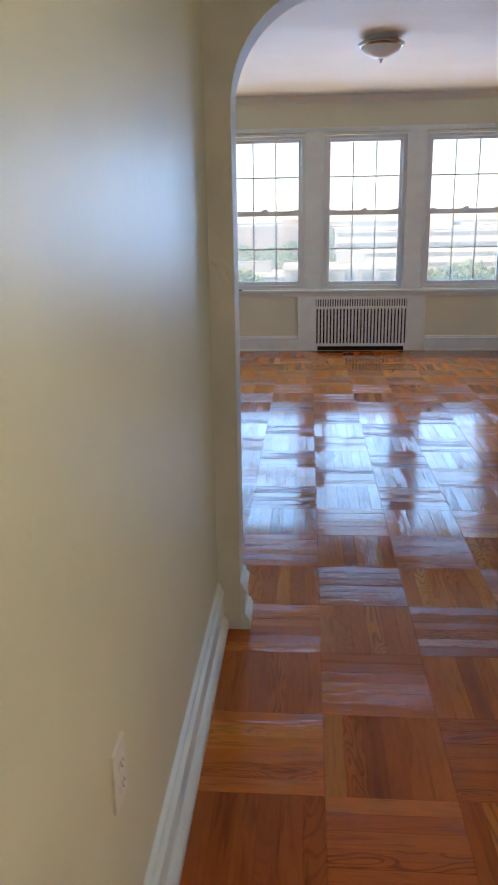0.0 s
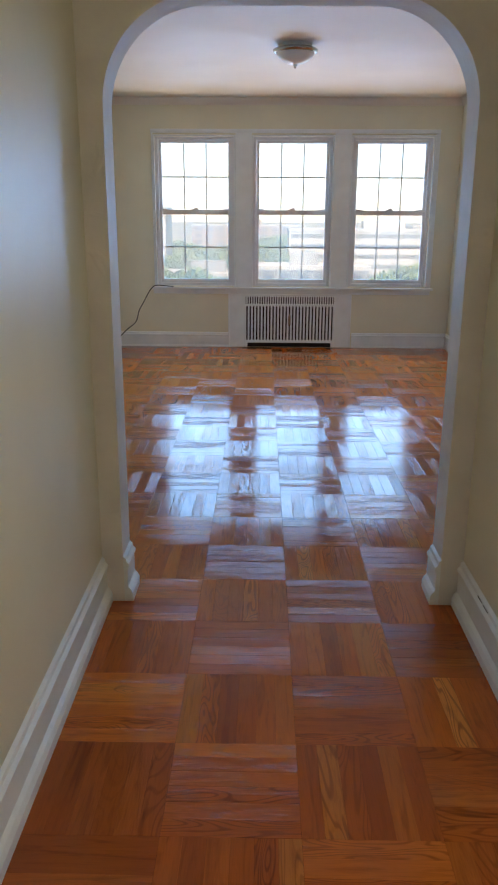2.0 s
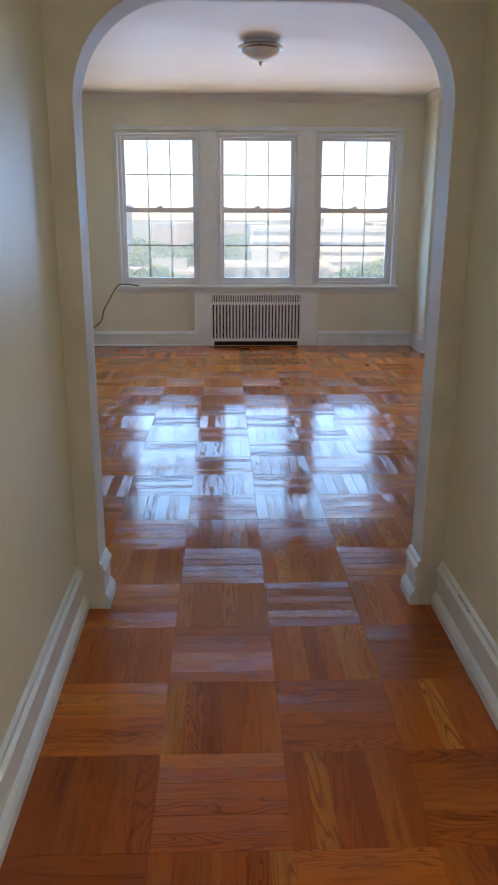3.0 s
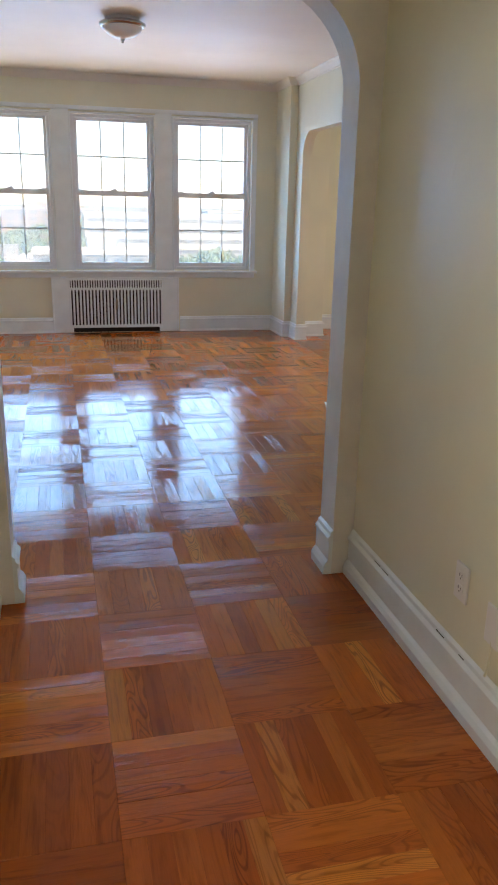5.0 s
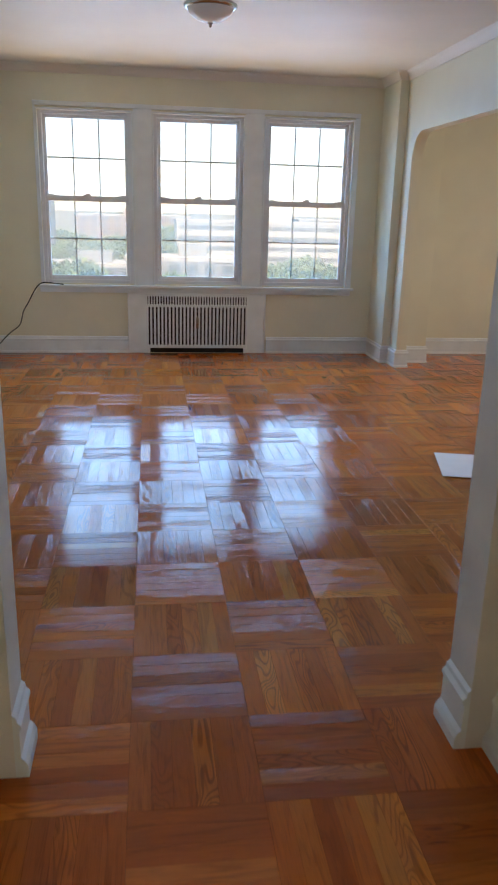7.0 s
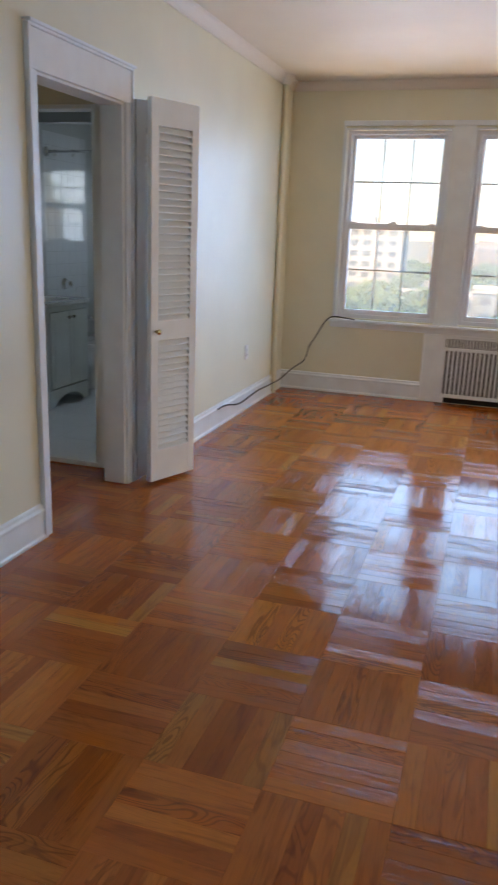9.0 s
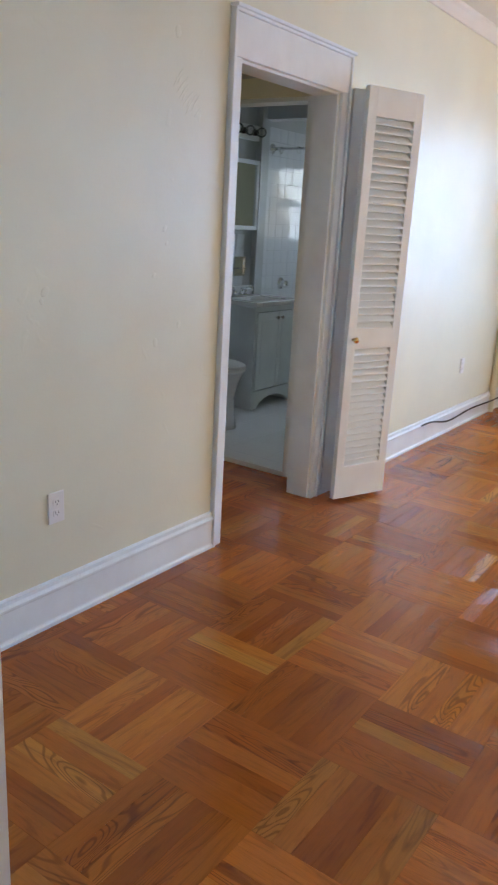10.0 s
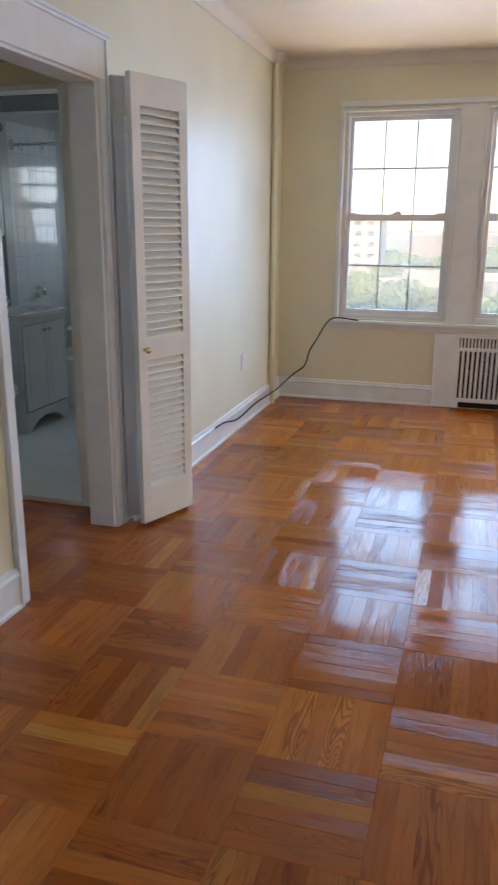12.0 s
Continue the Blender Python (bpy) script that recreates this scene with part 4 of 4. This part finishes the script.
# tub, shower rod, fittings
tub = thing("bathtub", Matrix.Translation((BX0 + 0.002, 5.3, 0.023)), "white enamelled alcove bathtub", "bathtub")
tl, td = BX1 - BX0 - 0.004, YB - 5.3 - 0.012
part("apron", boxes((0, tl, 0, 0.03, 0, 0.36), bevel=0.006), PORCELAIN, tub)
part("rim", boxes((0, tl, -0.01, 0.09, 0.36, 0.40), (0, tl, td - 0.07, td, 0.36, 0.40), (0, 0.09, 0.09, td - 0.07, 0.36, 0.40), (tl - 0.09, tl, 0.09, td - 0.07, 0.36, 0.40), bevel=0.012), PORCELAIN, tub)
part("basin", boxes((0.05, tl - 0.05, 0.05, td - 0.05, 0.03, 0.06), (0.05, 0.09, 0.05, td - 0.05, 0.06, 0.36), (tl - 0.09, tl - 0.05, 0.05, td - 0.05, 0.06, 0.36), (0.09, tl - 0.09, 0.05, 0.09, 0.06, 0.36), (0.09, tl - 0.09, td - 0.07, td - 0.03, 0.06, 0.36)), PORCELAIN, tub)
sr = thing("shower_rod", Matrix.Translation((BX0, 5.2, 2.0)), "chrome shower curtain rod with loose rings", "shower rod")
bm = bmesh.new()
rod(bm, (0.006, 0, 0), (BX1 - BX0 - 0.002, 0, 0), 0.0125, 16)
part("rod", bm, CHROME, sr, "", True)
bm = bmesh.new()
lathe(bm, [(0.0, 0.03), (0.016, 0.03), (0.02, 0.012), (0.038, 0.006), (0.038, 0.0)], Matrix.Translation((0.006, 0, 0)) @ pose(0, 0, 0, 0, 90, 0), 20)
part("flange", bm, CHROME, sr, "", True)
for u in (0.09, 0.26, 0.43, 0.6):
    bm = bmesh.new()
    for k in range(16):
        a, b = 2 * math.pi * k / 16, 2 * math.pi * (k + 1) / 16
        rod(bm, (u, 0.022 * math.sin(a), -0.012 + 0.026 * math.cos(a)), (u, 0.022 * math.sin(b), -0.012 + 0.026 * math.cos(b)), 0.0028, 6)
    part("ring", bm, CHROME, sr, "", True)
tv = thing("tub_valve", Matrix.Translation((BX0 + 0.006, 5.44, 0.92)), "round chrome tub valve handle on the tile", "valve")
bm = bmesh.new()
lathe(bm, [(0.0, 0.07), (0.026, 0.066), (0.03, 0.05), (0.024, 0.03), (0.03, 0.012), (0.05, 0.006), (0.05, 0.0)], pose(0, 0, 0, 0, 90, 0), 24)
part("handle", bm, CHROME, tv, "", True)
tsp = thing("tub_spout", Matrix.Translation((BX0 + 0.006, 5.72, 0.6)), "chrome tub spout on the tile", "spout")
bm = bmesh.new()
lathe(bm, [(0.0, 0.13), (0.02, 0.128), (0.026, 0.1), (0.028, 0.0)], pose(0, 0, 0, 0, 90, 0), 20)
part("spout", bm, CHROME, tsp, "", True)


# ---- outside: a city seen from an upper floor ----
GZ = -19.0
ASPHALT = mottled("distant_ground", [(0.3, (0.10, 0.105, 0.10)), (0.5, (0.16, 0.16, 0.15)), (0.7, (0.10, 0.15, 0.07))], 0.03)
FACADES = [mottled("pale_facade", [(0.3, (0.36, 0.35, 0.33)), (0.7, (0.44, 0.43, 0.41))], 0.3), mottled("grey_facade", [(0.3, (0.19, 0.20, 0.21)), (0.7, (0.25, 0.26, 0.27))], 0.3), mottled("brick_facade", [(0.3, (0.22, 0.17, 0.145)), (0.7, (0.28, 0.22, 0.19))], 0.3)]
FWIN = mottled("distant_window", [(0.3, (0.06, 0.07, 0.08)), (0.7, (0.12, 0.13, 0.15))], 0.5, 0.15)
ROOF = mottled("distant_roof", [(0.3, (0.30, 0.30, 0.30)), (0.7, (0.42, 0.42, 0.41))], 0.4)
LEAF = mottled("foliage", [(0.3, (0.09, 0.14, 0.045)), (0.7, (0.14, 0.20, 0.075))], 0.8, 0.8, 0.5)
BARK = mottled("bark", [(0.3, (0.06, 0.045, 0.03)), (0.7, (0.11, 0.085, 0.06))], 3.0)
bm = bmesh.new()
bmesh.ops.create_grid(bm, x_segments=2, y_segments=2, size=3000, matrix=Matrix.Translation((0, 2000, GZ)))
setting("ground", bm, ASPHALT, "hazy city ground of streets and lots", "ground")
# the house that the flat belongs to, below the windows
setting("house_wall", boxes((-8, 8, YB + 0.29, YB + 0.5, GZ, -0.3)), FACADES[2], "brick outer wall below the flat", "wall")


def building(x, y, w, d, storeys, mat, cols, label, band=False, floor_h=3.3):
    b = thing("building", Matrix.Translation((x, y, GZ)), label, "building", "city buildings")
    h = storeys * floor_h
    part("wall", boxes((-w / 2, w / 2, 0, d, 0, h)), mat, b)
    part("roof", boxes((-w / 2 - 0.3, w / 2 + 0.3, -0.3, d + 0.3, h, h + 0.9)), ROOF, b)
    part("roof_hut", boxes((-w * 0.1, w * 0.12, d * 0.3, d * 0.6, h + 0.9, h + 3.6)), mat, b)
    if band:
        me = mesh_of("window", boxes((-w / 2 + 0.6, w / 2 - 0.6, -0.12, 0.1, 1.2, 2.5)), FWIN)
        for s in range(storeys):
            o = new("window_band", me)
            o.parent, o.location = b, (0, 0, s * floor_h)
        return b
    pitch = (w - 1.5) / cols
    me = mesh_of("window", boxes((-pitch * 0.3, pitch * 0.3, -0.1, 0.1, 1.0, 2.6)), FWIN)
    for s in range(storeys):
        for c in range(cols):
            o = new("window", me)
            o.parent, o.location = b, (-w / 2 + 0.75 + (c + 0.5) * pitch, 0, s * floor_h)
    return b


building(-44, 250, 26, 18, 7, FACADES[0], 6, "pale high apartment building far off")
building(-66, 235, 22, 18, 5, FACADES[2], 6, "brown brick apartment building far off")
building(-14, 190, 40, 16, 2, FACADES[1], 9, "low grey commercial building")
building(9, 165, 28, 14, 3, FACADES[1], 7, "grey office building with many windows")
building(100, 330, 40, 22, 4, FACADES[0], 8, "pale long apartment building far off")
building(41, 262, 64, 24, 5, FACADES[0], 9, "pale parking garage with open dark decks", True)
building(-8, 420, 60, 20, 5, FACADES[2], 10, "brick housing block in the distance")
building(-110, 330, 70, 22, 5, FACADES[0], 11, "pale housing block in the distance")
building(120, 420, 80, 22, 5, FACADES[1], 11, "grey housing block in the distance")
building(-40, 165, 24, 12, 1, FACADES[0], 6, "low white-roofed garage building")

leaf_rng = random.Random(3)


def crown_mesh(seed):
    r = random.Random(seed)
    vs, fs = [], []
    for k in range(900):
        a, c = r.uniform(0, 2 * math.pi), r.uniform(-0.7, 1)
        q = (1 - c * c) ** 0.5
        rad = r.uniform(0.55, 1.0) * (0.8 + 0.35 * noise.noise(Vector((math.cos(a) * 1.7 + seed, math.sin(a) * 1.7, c * 2))))
        p = Vector((q * math.cos(a) * 4.4, q * math.sin(a) * 4.4, c * 3.4)) * rad
        e = Euler((r.uniform(0, 6), r.uniform(0, 6), r.uniform(0, 6))).to_matrix()
        s = r.uniform(0.35, 0.75)
        n = len(vs)
        vs += [tuple(p + e @ Vector(u) * s) for u in ((-0.6, -0.4, 0), (0.5, -0.5, 0.15), (0.7, 0.4, 0), (-0.4, 0.6, 0.2))]
        fs.append((n, n + 1, n + 2, n + 3))
    me = bpy.data.meshes.new("crown")
    me.from_pydata(vs, [], fs)
    me.materials.append(LEAF)
    return me


trees = []
for seed in (1, 2, 3):
    t = thing("tree", Matrix.Translation((0, -500, GZ)), "leafy green street tree far below", "tree", "city trees")
    bm = bmesh.new()
    lathe(bm, [(0.35, 0), (0.26, 2.5), (0.18, 5), (0.05, 8)], n=8)
    for k in range(5):
        a = k * 1.3
        rod(bm, (0, 0, 3 + k * 0.5), (1.8 * math.cos(a), 1.8 * math.sin(a), 5.5 + k * 0.5), 0.09, 6)
    part("trunk", bm, BARK, t)
    c = new("crown", crown_mesh(seed))
    c.parent, c.location = t, (0, 0, 7)
    trees.append(t)
spots = []
for cx, cy, n, sx, sy in ((-21, 138, 8, 8, 6), (-44, 150, 8, 10, 8), (-14, 240, 9, 12, 8), (6, 255, 6, 8, 6), (23, 138, 9, 6, 6), (-30, 300, 10, 30, 8), (70, 350, 10, 40, 10), (20, 390, 10, 40, 10), (-90, 300, 10, 30, 10), (2, 128, 2, 3, 3)):
    for k in range(n):
        spots.append((cx + leaf_rng.gauss(0, sx * 0.6), cy + leaf_rng.gauss(0, sy * 0.6)))
for k, (x, y) in enumerate(spots):
    s = leaf_rng.uniform(0.9, 1.2)
    m = Matrix.Translation((x, y, GZ)) @ pose(0, 0, 0, 0, 0, leaf_rng.uniform(0, 360)) @ Matrix.Diagonal((s, s, s, 1))
    if k < 3:
        trees[k].matrix_basis = m
    else:
        copy_thing(trees[k % 3], m)


# ---- parquet: blocks of six oak strips, turned by a quarter from block to block ----
STRIPS = 6
PW = S / STRIPS
rng = random.Random(7)


def plank_mesh():
    """One strip along x, its edges eased; UV in metres along and across the strip."""
    L, B, e = S / 2 - 0.0003, PW / 2 - 0.00008, 0.0005
    top = [(-L + e, -B + e, 0), (L - e, -B + e, 0), (L - e, B - e, 0), (-L + e, B - e, 0)]
    low = [(-L, -B, -0.0005), (L, -B, -0.0005), (L, B, -0.0005), (-L, B, -0.0005)]
    bot = [(-L, -B, -0.012), (L, -B, -0.012), (L, B, -0.012), (-L, B, -0.012)]
    verts = top + low + bot
    faces = [(0, 1, 2, 3)] + [(i + 4, (i + 1) % 4 + 4, (i + 1) % 4, i) for i in range(4)] + [(i + 8, (i + 1) % 4 + 8, (i + 1) % 4 + 4, i + 4) for i in range(4)]
    return verts, faces


PV, PF = plank_mesh()
shared, pale = [], []
# strips of paler oak: block column, block row, strip
PALE_STRIPS = {(-3, 4, 4), (-3, 2, 5), (-3, 5, 5), (-1, 3, 0), (-1, 3, 5), (-3, 7, 1), (-1, 4, 3), (-4, 8, 4), (0, -2, 0), (1, -1, 4), (0, -4, 5), (1, 3, 4), (0, 2, 4)}
for k in range(6):
    me = bpy.data.meshes.new("plank")
    me.from_pydata(PV, [], PF)
    lay = me.uv_layers.new(name="UVMap")
    for lp in me.loops:
        v = PV[lp.vertex_index]
        lay.data[lp.index].uv = (v[0] + k * 0.9, v[1] + k * 0.31)
    me.materials.append(PLANK if k < 3 else PALE_PLANK)
    (shared if k < 3 else pale).append(me)


def inside(x, y):
    return (XL < x < XR + 0.10 and YF < y < YB) or (HL < x < HR and HB < y < YF + 0.05) or (-2.7 < x < XL + 0.05 and 2.15 < y < 3.36) or (XR < x < 5.5 and 1.5 < y < YB)


verts, faces, uvs = [], [], []
for i in range(-9, 17):
    for j in range(-19, 19):
        along_y = (i + j) % 2 == 0
        bx, by = SX + (i + 0.5) * S, (j + 0.5) * S
        near = -1 <= i <= 2 and -4 <= j <= 7
        for k in range(STRIPS):
            off = (k - (STRIPS - 1) / 2) * PW
            x, y = (bx + off, by) if along_y else (bx, by + off)
            if not (inside(x, y) or inside(bx, by) or any(inside(bx + u, by + v) for u in (-0.17, 0.17) for v in (-0.17, 0.17))):
                continue
            tilt, nod, lift = rng.gauss(0, TILT_DEG), rng.gauss(0, TILT_DEG * 0.35), rng.gauss(0, 0.00012)
            m = pose(x, y, -0.0006 + lift, tilt, nod, 90 if along_y else 0)
            light = (i, j, k) in PALE_STRIPS
            if near or light:
                o = new("plank", (pale if light else shared)[rng.randrange(3)])
                o.parent, o.matrix_basis = floor, m
            else:
                n, du, dv = len(verts), rng.uniform(0, 40), rng.uniform(0, 40)
                verts += [tuple(m @ Vector(p)) for p in PV]
                faces += [tuple(a + n for a in f) for f in PF]
                uvs += [(PV[a][0] + du, PV[a][1] + dv) for f in PF for a in f]
me = bpy.data.meshes.new("planks")
me.from_pydata(verts, [], faces)
lay = me.uv_layers.new(name="UVMap")
lay.data.foreach_set("uv", [c for p in uvs for c in p])
me.materials.append(PLANKS)
rest = tagged(new("planks", me), "oak parquet strips further off", "", "", "stuff")
rest.parent = floor
